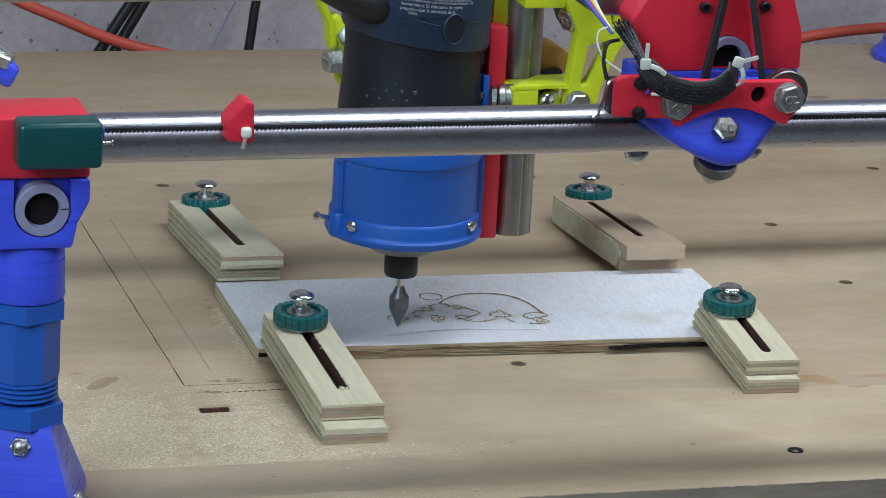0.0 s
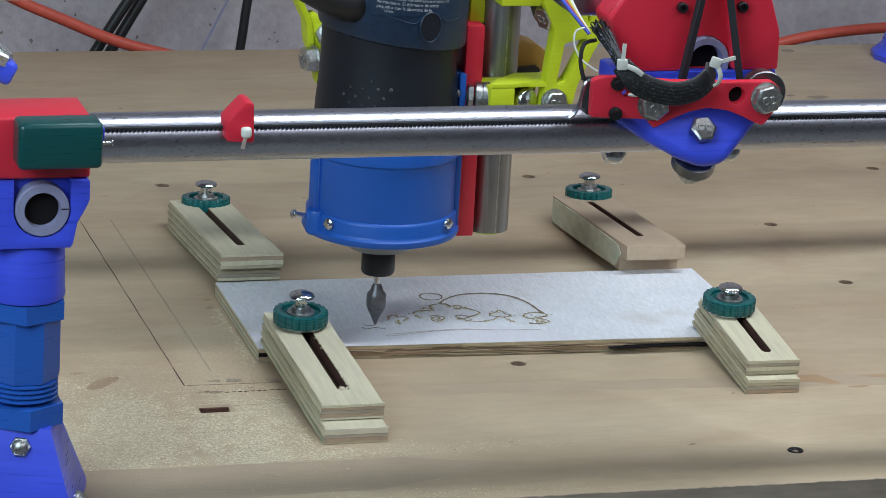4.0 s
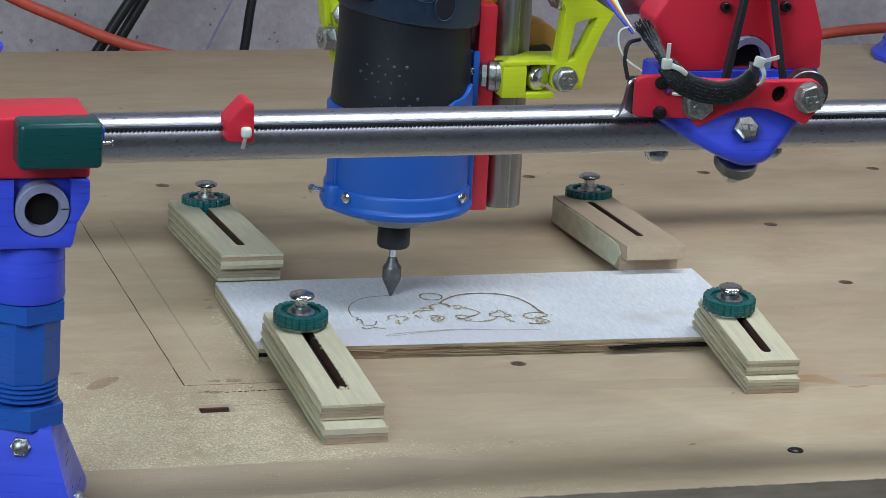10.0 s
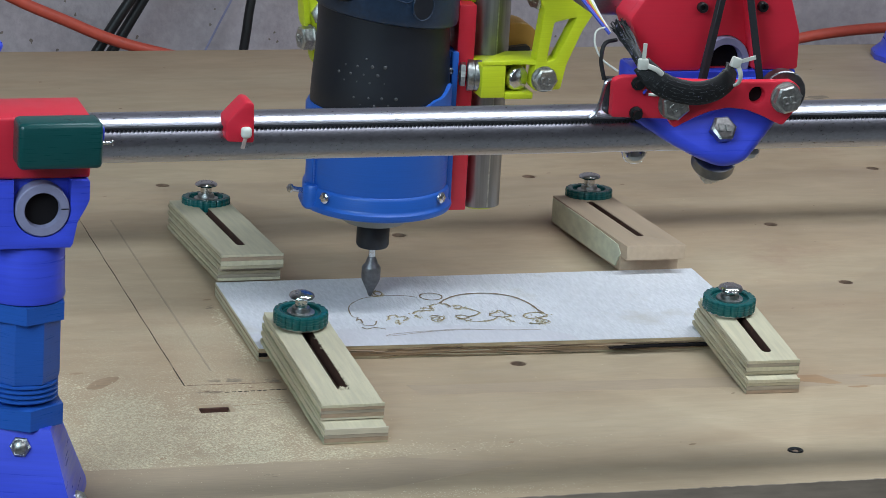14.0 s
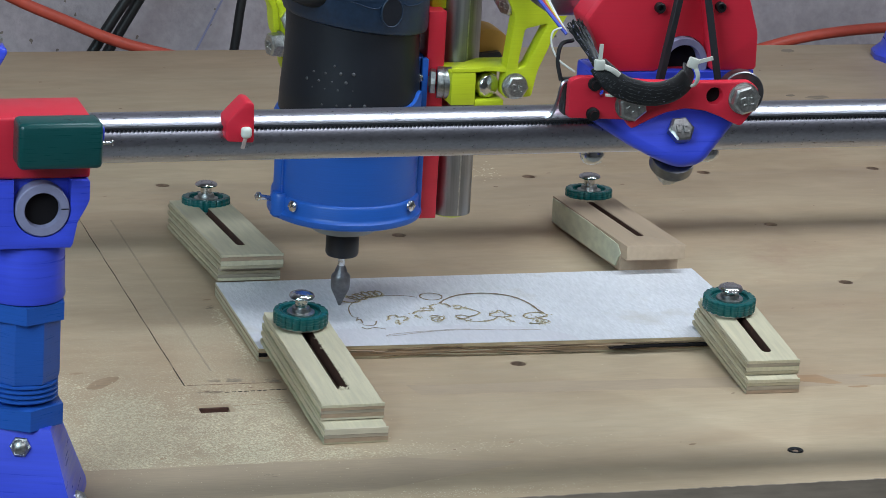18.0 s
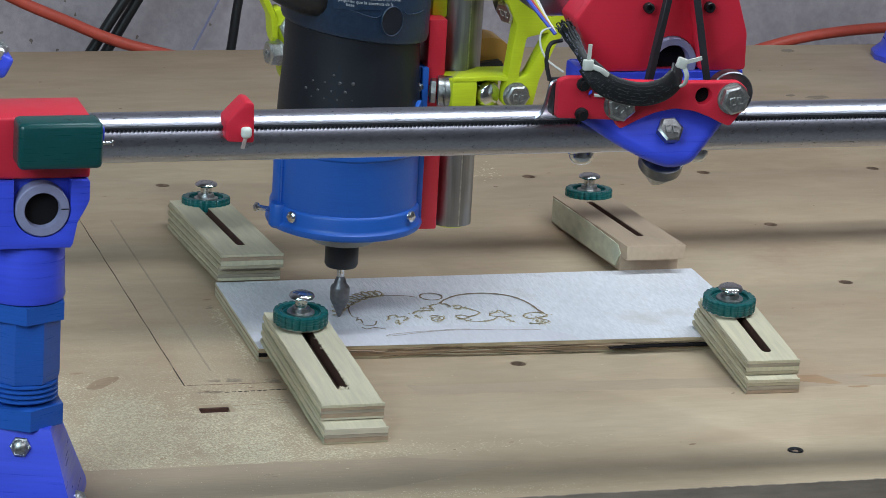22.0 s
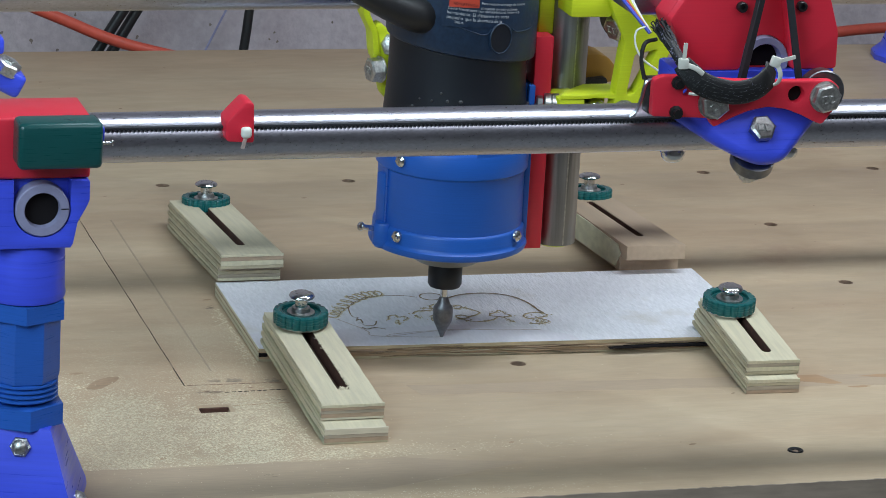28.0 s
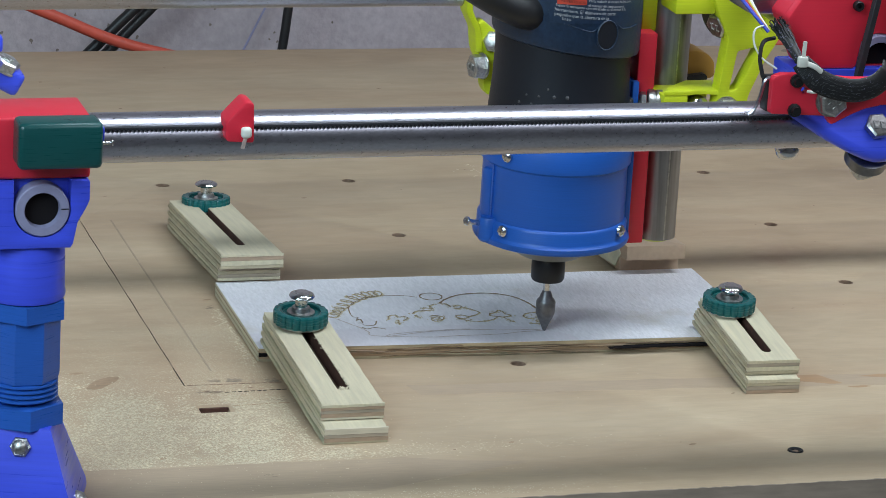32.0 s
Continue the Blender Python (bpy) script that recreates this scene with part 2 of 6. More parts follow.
def plate(outer, holes, h0, h1, b=0.0, m=None, bm=None, seg=2):
    """A plate with an outline and holes in x, y, from height h0 to h1."""
    bm = bm or bmesh.new()
    t = bmesh.new()
    edges = []
    for loop in (outer, *holes):
        vs = [t.verts.new((x, y, h0)) for x, y in loop]
        edges += [t.edges.new((a, c)) for a, c in zip(vs, vs[1:] + vs[:1])]
    bmesh.ops.triangle_fill(t, use_beauty=True, use_dissolve=False, edges=edges, normal=(0, 0, 1))
    rim = [e for e in t.edges if e.is_boundary]
    ex = bmesh.ops.extrude_face_region(t, geom=t.faces[:])
    top = [v for v in ex["geom"] if isinstance(v, bmesh.types.BMVert)]
    bmesh.ops.translate(t, vec=(0, 0, h1 - h0), verts=top)
    bmesh.ops.recalc_face_normals(t, faces=t.faces)
    if b:
        ts = set(top)
        sharp = [e for e in t.edges if len(e.link_faces) == 2 and e.calc_face_angle(0) > 0.9 and e.verts[0] in ts and e.verts[1] in ts]
        bmesh.ops.bevel(t, geom=sharp, offset=b, segments=seg, affect="EDGES", profile=0.5)
    return merge(bm, t, m)


def rounded(pts, r, n=4):
    """The corners of an outline, rounded."""
    out = []
    k = len(pts)
    for i in range(k):
        p, a, c = Vector(pts[i]), Vector(pts[i - 1]), Vector(pts[(i + 1) % k])
        ra = min(r, (a - p).length * 0.45, (c - p).length * 0.45)
        s, e = p + (a - p).normalized() * ra, p + (c - p).normalized() * ra
        for j in range(n + 1):
            u = j / n
            out.append(tuple((1 - u) ** 2 * s + 2 * u * (1 - u) * p + u * u * e))
    return out


def disc(cx, cy, r, n=20):
    return [(cx + r * math.cos(2 * math.pi * i / n), cy + r * math.sin(2 * math.pi * i / n)) for i in range(n)]


UPRIGHT = Matrix.Rotation(radians(90), 4, "X")  # a plate's x, y become x, z; its height runs to -y


def smooth_path(pts, n=8):
    """A curve through the points."""
    P = [Vector(p) for p in pts]
    P = [2 * P[0] - P[1]] + P + [2 * P[-1] - P[-2]]
    out = []
    for i in range(1, len(P) - 2):
        a, b, c, d = P[i - 1:i + 3]
        for j in range(n):
            u = j / n
            out.append(0.5 * (2 * b + (c - a) * u + (2 * a - 5 * b + 4 * c - d) * u * u + (3 * b - a - 3 * c + d) * u ** 3))
    return out + [P[-2]]


def sweep(pts, r, seg=10, bm=None, flat=1.0):
    bm = bm or bmesh.new()
    t = bmesh.new()
    rings, up = [], Vector((0.13, 0.21, 0.97)).normalized()
    for i, p in enumerate(pts):
        d = (pts[min(i + 1, len(pts) - 1)] - pts[max(i - 1, 0)]).normalized()
        side = d.cross(up)
        if side.length < 1e-3:
            side = d.cross(Vector((1, 0, 0)))
        side.normalize()
        up = side.cross(d).normalized()
        rad = r[i] if isinstance(r, list) else r
        rings.append([t.verts.new(p + side * (rad * math.cos(2 * math.pi * k / seg)) + up * (rad * flat * math.sin(2 * math.pi * k / seg))) for k in range(seg)])
    for a, c in zip(rings, rings[1:]):
        for i in range(seg):
            t.faces.new((a[i], a[(i + 1) % seg], c[(i + 1) % seg], c[i]))
    t.faces.new(rings[0][::-1])
    t.faces.new(rings[-1])
    bmesh.ops.recalc_face_normals(t, faces=t.faces)
    return merge(bm, t)


def mesh_object(name, bm, material, angle=38):
    me = bpy.data.meshes.new(name)
    bm.to_mesh(me)
    bm.free()
    me.materials.append(material)
    me.shade_smooth()
    me.set_sharp_from_angle(angle=radians(angle))
    return new(name, me)


def part(name, bm, material, parent, label=""):
    ob = mesh_object(name, bm, material)
    ob.parent = parent
    return tagged(ob, label) if label else ob


def thing(name, x=0.0, y=0.0, z=0.0, label="", category="", group="", kind=""):
    ob = new(name)
    ob.empty_display_size = 0.02
    ob.location = (x, y, z)
    return tagged(ob, label, category, group, kind)


def axis(p, d):
    """A pose at p whose z points along d."""
    return Matrix.Translation(p) @ Vector(d).to_track_quat("Z", "Y").to_matrix().to_4x4()


def hex_head(af=0.013, h=0.0053, washer=True):
    """A hexagon bolt head that stands on z = 0, with its chamfer and washer face."""
    r = af / math.sqrt(3)
    bm = bmesh.new()
    t = bmesh.new()
    lo = [t.verts.new((r * math.cos(math.pi * i / 3), r * math.sin(math.pi * i / 3), 0.0008)) for i in range(6)]
    hi = [t.verts.new((r * math.cos(math.pi * i / 3), r * math.sin(math.pi * i / 3), h - 0.0009)) for i in range(6)]
    top = [t.verts.new((0.80 * r * math.cos(math.pi * i / 3), 0.86 * r * math.sin(math.pi * i / 3), h)) for i in range(6)]
    for a, c in ((lo, hi), (hi, top)):
        for i in range(6):
            t.faces.new((a[i], a[(i + 1) % 6], c[(i + 1) % 6], c[i]))
    dip = t.verts.new((0, 0, h - 0.0006))
    for i in range(6):
        t.faces.new((top[i], top[(i + 1) % 6], dip))
    t.faces.new(lo[::-1])
    merge(bm, t)
    if washer:
        lathe([(af * 0.62, 0), (af * 0.62, 0.001), (0, 0.001)], 24, None, bm)
    for x0, x1, y0, y1 in ((-0.0030, -0.0022, -0.0020, 0.0020), (-0.0022, -0.0006, 0.0013, 0.0020), (-0.0022, -0.0006, -0.0020, -0.0013), (0.0006, 0.0014, -0.0024, 0.0016), (0.0014, 0.0030, -0.0024, -0.0017), (0.0014, 0.0026, 0.0006, 0.0013)):
        box(x0, x1, y0, y1, h - 0.0003, h + 0.0004, 0.0001, 1, bm)
    return bm


def nut(af=0.013, h=0.008):
    """A lock nut on z = 0 with a rounded collar and the bolt's end."""
    r = af / math.sqrt(3)
    bm = lathe([(r, 0), (r, h * 0.62), (r * 0.84, h * 0.72), (r * 0.78, h * 0.95), (r * 0.55, h), (r * 0.5, h + 0.0025), (0, h + 0.003)], 6)
    return bm


def turned(bm, m):
    bmesh.ops.transform(bm, matrix=m, verts=bm.verts)
    return bm


def pan_screw(r=0.003, h=0.002):
    bm = lathe([(r, 0), (r * 0.95, h * 0.5), (r * 0.6, h * 0.9), (0, h)], 16)
    box(-r * 0.6, r * 0.6, -r * 0.12, r * 0.12, h * 0.8, h * 1.02, 0, 1, bm)
    box(-r * 0.12, r * 0.12, -r * 0.6, r * 0.6, h * 0.8, h * 1.02, 0, 1, bm)
    return bm


# ---- the room ----
def slab(name, x0, x1, y0, y1, z0, z1, material, label):
    ob = mesh_object(name, box(x0, x1, y0, y1, z0, z1), material)
    return tagged(ob, label, name.split("_")[0], kind="structure")


slab("floor", -3, 3, -3, 0.9, -0.85, -0.75, CONCRETE, "grey concrete workshop floor")
slab("ceiling", -3, 3, -3, 0.9, 2.4, 2.5, PLAIN, "plain pale workshop ceiling")
slab("wall_north", -3, 3, 0.62, 0.78, -0.75, 2.4, WALL, "rough white painted wall with chipped specks behind the table")
slab("wall_south", -3, 3, -3.1, -3, -0.75, 2.4, PLAIN, "plain pale workshop wall")
slab("wall_west", -3.1, -3, -3, 0.9, -0.75, 2.4, PLAIN, "plain pale workshop wall")
slab("wall_east", 3, 3.1, -3, 0.9, -0.75, 2.4, PLAIN, "plain pale workshop wall")
NORTH = bpy.data.objects["wall_north"]
for x, z, w in ((-0.1215, 0.0133, 0.003), (-0.1133, 0.0026, 0.0035), (-0.0873, -0.0065, 0.0042), (-0.1464, -0.0178, 0.0045), (-0.1266, -0.0251, 0.0038), (-0.1699, -0.0109, 0.004), (-0.0044, 0.0061, 0.0026),
                (-0.0076, -0.0064, 0.0034), (0.0783, 0.0094, 0.003), (0.0899, -0.0056, 0.003), (0.0435, -0.0132, 0.0026), (0.0465, -0.0205, 0.0032), (0.040, -0.0185, 0.002), (0.2747, -0.0190, 0.0036), (-0.0646, -0.0156, 0.0036),
                (0.530, 0.014, 0.002)):
    rng = random.Random(int(1e4 * (x + 1)))
    outline = [(x + w * rng.uniform(0.15, 0.55) * math.cos(a), z + w * rng.uniform(0.15, 0.6) * math.sin(a)) for a in (0.1, 1.0, 1.9, 2.9, 3.9, 4.6, 5.5)]
    chip = plate(rounded(outline, w * 0.1, 2), [], 0.0, 0.0004, 0.0, Matrix.Translation((0, 0.6202, 0)) @ UPRIGHT)
    part("paint_chip", chip, SPOT, NORTH, "chipped spot in the paint")

# ---- the table ----
GRID = 0.122


def make_table():
    table = thing("work_table", label="tan plywood spoilboard table with drilled holes and pencil lines", category="table")
    holes = []
    for i in range(0, 5):
        for j in range(0, 5):
            if (i, j) in ((0, 1), (0, 2), (0, 3), (0, 4), (2, 1), (4, 2), (4, 3), (4, 4), (2, 3), (3, 4), (1, 4), (2, 4), (3, 3)):
                continue
            holes.append(disc(-0.1405 + GRID * i, 0.1548 - GRID * j, 0.0042, 14))
    holes.append(disc(0.0831, -0.3618, 0.004, 14))
    holes.append([(-0.2065, -0.2675), (-0.192, -0.2675), (-0.191, -0.2595), (-0.2065, -0.2605)])
    outline = [(-0.62, -0.4040), (0.62, -0.4100), (0.62, 0.503), (-0.62, 0.521)]
    part("tabletop", plate(outline, holes, -0.018, 0.0, 0.0015), TABLE, table)
    part("under_sheet", box(-0.60, 0.60, -0.37, 0.49, -0.036, -0.0185), TABLE_EDGE, table)
    for x in (-0.55, 0.55):
        for y in (-0.33, 0.45):
            part("leg", box(x - 0.035, x + 0.035, y - 0.035, y + 0.035, -0.75, -0.0365, 0.003), PINE, table)
    for h in holes[:-1]:
        cx, cy = sum(q[0] for q in h) / len(h), sum(q[1] for q in h) / len(h)
        part("hole_wall", lathe([(0.00425, -0.0178), (0.00425, -0.0006), (0.0039, -0.0006), (0.0039, -0.0178), (0.00425, -0.0178)], 16, Matrix.Translation((cx, cy, 0))), BORE, table)
    part("pocket_floor", box(-0.2075, -0.190, -0.2685, -0.2585, -0.0100, -0.0040), RECESS_DARK, table)
    part("pocket_wall", box(-0.2064, -0.1912, -0.2622, -0.2606, -0.0039, -0.0003), RECESS_DARK, table)
    rng = random.Random(41)
    lip = [(-0.62 + 0.003 * k, -0.0003 + rng.gauss(0, 0.00010)) for k in range(410)]
    part("front_edge", plate(lip + [(0.61, -0.0178), (-0.62, -0.0178)], [], 0.0, 0.0012, 0.0, pose(0, -0.40405, 0, 0, 0, -0.277) @ Matrix.Translation((0, -0.0018, 0)) @ UPRIGHT), EDGE, table, "brown raw front edge of the sheet")
    part("sunk_bolt", lathe([(0.0041, -0.0030), (0.0041, -0.0002), (0.0036, 0.0002), (0.0020, -0.0006), (0.0018, -0.0016)], 24, Matrix.Translation((0.0831, -0.3618, 0))), BLACKSCREW, table, "black ring of a sunk fastener")
    part("sunk_bolt_end", lathe([(0.0016, -0.003), (0.0016, -0.0008), (0.0010, -0.0004), (0, -0.0003)], 16, Matrix.Translation((0.0831, -0.3618, 0))), BORE, table)
    # pencil and saw lines
    for i in range(34):
        y0 = -0.2263 + 0.3263 * i / 34
        w = 0.00014 + 0.00012 * abs(math.sin(3.1 * i + 0.4))
        w *= 1 - 0.5 * i / 34
        part("scored_line", box(-0.2070 - w, -0.2070 + w, y0, y0 + 0.0096 * (0.90 + 0.10 * math.sin(7.3 * i)), -0.0005, 0.0003, 0, 1, None, Matrix.Translation((0.00012 * math.sin(5.1 * i), 0, 0))), SMUDGE if i % 7 == 3 else GAP, table, "thin dark scored line")
    part("pencil_line", box(-0.1885, -0.1876, -0.205, 0.079, -0.0005, 0.0002), PENCIL, table, "faint pencil line")
    rng = random.Random(31)
    verts, faces = [], []

    def smear(x0, x1, y, n, wide, size):
        for q in range(n):
            x, yy = rng.uniform(x0, x1), y + rng.gauss(0, wide)
            if noise.noise((x * 160, yy * 90, 2)) < -0.12:
                continue
            w, d, k = size * rng.uniform(0.6, 2.4), size * rng.uniform(0.25, 0.5), len(verts)
            for a in (0.0, 1.05, 2.1, 3.14, 4.2, 5.2):
                verts.append((x + w * rng.uniform(0.7, 1.0) * math.cos(a), yy + d * rng.uniform(0.7, 1.0) * math.sin(a), 0.00010 + 0.00010 * rng.random()))
            faces.append(tuple(range(k, k + 6)))
    for x0, x1, y, n, wide, size in ((-0.1925, -0.1870, -0.2212, 45, 0.0011, 0.0008), (-0.1830, -0.1750, -0.2212, 75, 0.0013, 0.0009), (-0.1700, -0.1560, -0.2238, 80, 0.0012, 0.0009), (-0.1600, -0.1550, -0.2260, 30, 0.0008, 0.0008),
                                     (-0.2030, -0.1890, -0.2378, 60, 0.0009, 0.0008), (-0.1680, -0.1590, -0.2530, 24, 0.0012, 0.0008), (-0.1690, -0.163, -0.0980, 16, 0.0012, 0.0009), (-0.2000, -0.197, -0.1400, 10, 0.0009, 0.0006), (-0.200, -0.193, -0.2965, 14, 0.0014, 0.0008),
                                     (-0.2370, -0.2300, -0.3480, 12, 0.0010, 0.0008), (-0.2330, -0.2240, -0.3830, 14, 0.0016, 0.0010), (-0.2000, -0.1900, -0.3620, 8, 0.0012, 0.0008)):
        smear(x0, x1, y, n, wide, size)
    me = bpy.data.meshes.new("smudge")
    me.from_pydata(verts, [], faces)
    me.materials.append(SMUDGE)
    ob = new("smudge", me)
    ob.parent = table
    tagged(ob, "dark smudged layout marks", kind="stuff")
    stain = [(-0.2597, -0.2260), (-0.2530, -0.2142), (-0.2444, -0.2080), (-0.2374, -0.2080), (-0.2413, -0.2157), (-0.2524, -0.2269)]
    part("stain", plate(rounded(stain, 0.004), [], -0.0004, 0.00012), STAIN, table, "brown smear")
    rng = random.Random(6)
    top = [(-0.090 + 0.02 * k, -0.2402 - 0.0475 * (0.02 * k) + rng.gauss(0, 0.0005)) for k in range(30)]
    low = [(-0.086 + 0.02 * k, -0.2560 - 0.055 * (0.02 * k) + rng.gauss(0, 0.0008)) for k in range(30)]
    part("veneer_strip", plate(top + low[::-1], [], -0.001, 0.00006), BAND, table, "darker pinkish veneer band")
    # dust-free strip, coloured darker to paint the rail's shadow along it
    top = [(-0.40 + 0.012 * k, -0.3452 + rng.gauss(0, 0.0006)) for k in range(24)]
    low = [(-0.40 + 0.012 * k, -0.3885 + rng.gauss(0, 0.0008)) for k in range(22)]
    part("shaded_bare_strip", plate(top + [(-0.10, -0.3520), (-0.06, -0.3600), (-0.09, -0.3700)] + low[::-1], [], -0.001, 0.00005), BAND, table, "bare brownish strip clear of dust, with the rail's shadow painted in")
    for streak in ([(0.1240, -0.2505), (0.1407, -0.2508), (0.1441, -0.2575), (0.1493, -0.2662), (0.1420, -0.2664), (0.1336, -0.2628), (0.1240, -0.2593)],
                   [(0.1492, -0.2720), (0.1598, -0.2710), (0.1637, -0.2726), (0.1547, -0.2738)], [(0.1620, -0.2560), (0.1760, -0.2540), (0.2000, -0.2560), (0.1800, -0.2600)]):
        part("veneer_streak", plate(rounded(streak, 0.0012), [], -0.001, 0.00012), KNOT, table, "orange-brown veneer figure")
    for x, y, w, d in ((0.4120, 0.4840, 0.012, 0.012), (0.3740, 0.3420, 0.020, 0.010), (0.3620, 0.3490, 0.008, 0.006)):
        part("stain", plate(rounded([(x, y), (x + w * 0.5, y - d * 0.4), (x + w, y), (x + w * 0.9, y + d * 0.6), (x + w * 0.3, y + d * 0.5)], 0.002), [], -0.0004, 0.00015), SMUDGE, table, "dark stain")
    rng = random.Random(12)
    for x0, y0, x1, y1, k, fill, thick, mt in ((-0.2058, -0.2264, -0.1543, -0.2273, 13, 0.95, 0.0005, BORE), (-0.1985, -0.2368, -0.1881, -0.2394, 3, 0.75, 0.0005, BORE), (-0.1881, -0.2394, -0.1539, -0.2383, 10, 0.80, 0.0005, GAP), (-0.1893, -0.2605, -0.1572, -0.2584, 9, 0.95, 0.0006, STAIN)):
        for i in range(k):
            u0 = (i + 0.12 * rng.random()) / k
            u1 = u0 + fill * (0.75 + 0.25 * rng.random()) / k
            xa, ya, xb = x0 + (x1 - x0) * u0, y0 + (y1 - y0) * u0, x0 + (x1 - x0) * u1
            part("saw_mark", box(xa, xb, ya - thick / 2, ya + thick / 2, -0.0005, 0.00022), mt, table, "broken dark saw mark")
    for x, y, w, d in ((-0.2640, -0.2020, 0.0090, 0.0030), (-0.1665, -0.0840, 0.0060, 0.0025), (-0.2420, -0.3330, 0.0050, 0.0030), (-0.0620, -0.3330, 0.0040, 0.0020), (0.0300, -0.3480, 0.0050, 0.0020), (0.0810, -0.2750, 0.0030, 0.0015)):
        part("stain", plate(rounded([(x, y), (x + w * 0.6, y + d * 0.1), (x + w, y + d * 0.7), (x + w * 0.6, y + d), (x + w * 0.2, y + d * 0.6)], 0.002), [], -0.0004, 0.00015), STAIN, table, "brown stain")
    return table


TABLE_OB = make_table()


# ---- the workpiece ----
def make_board():
    board = thing("workpiece", 0, 0, 0, "white-faced plywood offcut with engraved scrollwork and torn edge", "board")
    c = [(-0.1595, -0.1935), (0.129, -0.2035), (0.1306, -0.0782), (-0.1572, -0.0755)]

    def inset(d):
        return [(c[0][0] + d, c[0][1] + d), (c[1][0] - d, c[1][1] + d), (c[2][0] - d, c[2][1] - d), (c[3][0] + d, c[3][1] - d)]
    part("face_paint", plate(c, [], 0.0075, BOARD_TOP, 0.0), WHITE, board, "whitewashed grainy face")
    bare = [(-0.1590, -0.1690), (-0.1164, -0.1675), (-0.0758, -0.1657), (-0.0338, -0.1670), (-0.0062, -0.1732), (0.0063, -0.1806), (0.0180, -0.1900), (0.0200, -0.1988), (-0.1590, -0.1930)]
    part("thin_paint", plate(bare, [], 0.0076, BOARD_TOP + 0.00004, 0.0), THIN, board, "smoother pinkish strip of thin paint")
    part("face_veneer", plate(inset(0.0002), [], 0.0056, 0.0075), PLY_TAN, board, "tan face veneer")
    part("core_ply", plate(inset(0.0007), [], 0.0044, 0.0056), CORE, board)
    part("core_ply", plate(inset(0.0004), [], 0.0016, 0.0044), CORE, board, "brown splintered core")
    part("back_ply", plate(inset(0.0007), [], 0.0, 0.0016), PLY_DARK, board)
    slope = -0.03466
    wedge = [(0.036, 0.0036), (0.062, 0.0042), (0.078, 0.0043), (0.095, 0.0045), (0.112, 0.0042), (0.1275, 0.0043), (0.1275, 0.0034), (0.108, 0.0031), (0.090, 0.0033), (0.072, 0.0036), (0.055, 0.0035)]
    # black slabs paint the shade of the voids onto the edge
    part("split", plate(wedge, [], 0.1992, 0.2050, 0.0, Matrix.Translation((0, 0.0, 0)) @ UPRIGHT), GAP, board, "void in the torn edge, its shade painted black")
    part("split", box(-0.1592, -0.1545, -0.1936, -0.188, 0.0028, 0.0048, 0.0002), GAP, board, "void in the torn edge, its shade painted black")
    side = pose(-0.1595, -0.1935, 0, 0, 0, -1.117)
    for z0, z1, mt in ((0.0002, 0.0020, PLY), (0.0022, 0.0030, PLY_DARK), (0.0032, 0.0050, PLY), (0.0052, 0.0059, PLY_RED), (0.0061, 0.0073, PLY)):
        part("side_ply", box(-0.0003, 0.0004, 0.0012, 0.1178, z0, z1, 0.0001, 1, None, side), mt, board, "pale sawn ply edge")
    rng = random.Random(5)
    for i in range(46):
        x = rng.uniform(-0.125, 0.075)
        ln = rng.uniform(0.012, 0.055)
        y = -0.1935 + (x + 0.1595) * slope
        z, h, tilt = rng.uniform(0.0004, 0.0054), rng.uniform(0.0002, 0.0006), rng.uniform(-2.2, 2.2)
        pts = [(0, 0), (ln * 0.3, -h * 0.6), (ln * 0.75, -h * 0.4), (ln, 0), (ln * 0.6, h * 0.6), (ln * 0.25, h * 0.5)]
        sl = plate(pts, [], -0.0006, rng.uniform(0.0002, 0.0006), 0.0, pose(x, y, z, 0, tilt, -1.98) @ UPRIGHT)
        part("splinter", sl, rng.choice((CUT, SCROLL, PLY_DARK, PLY_RED, CORE, CORE)), board)
    return board


BOARD = make_board()


# ---- the hold-down clamps ----
def ragged(x0, x1, y0, y1, rng, torn):
    """A strip's outline with slightly torn sawn edges."""
    c = [(x0, y0), (x1, y0), (x1, y1), (x0, y1)]
    out = []
    for (ax, ay), (bx, by) in zip(c, c[1:] + c[:1]):
        n = max(3, int(math.hypot(bx - ax, by - ay) / 0.0035))
        for i in range(n):
            e = 0.0004 if i == 0 else 0.0
            u = i / n
            nx, ny = (by - ay), -(bx - ax)
            ln = math.hypot(nx, ny)
            o = -abs(rng.gauss(0, torn)) - e
            out.append((ax + (bx - ax) * u + nx / ln * o, ay + (by - ay) * u + ny / ln * o))
    return out


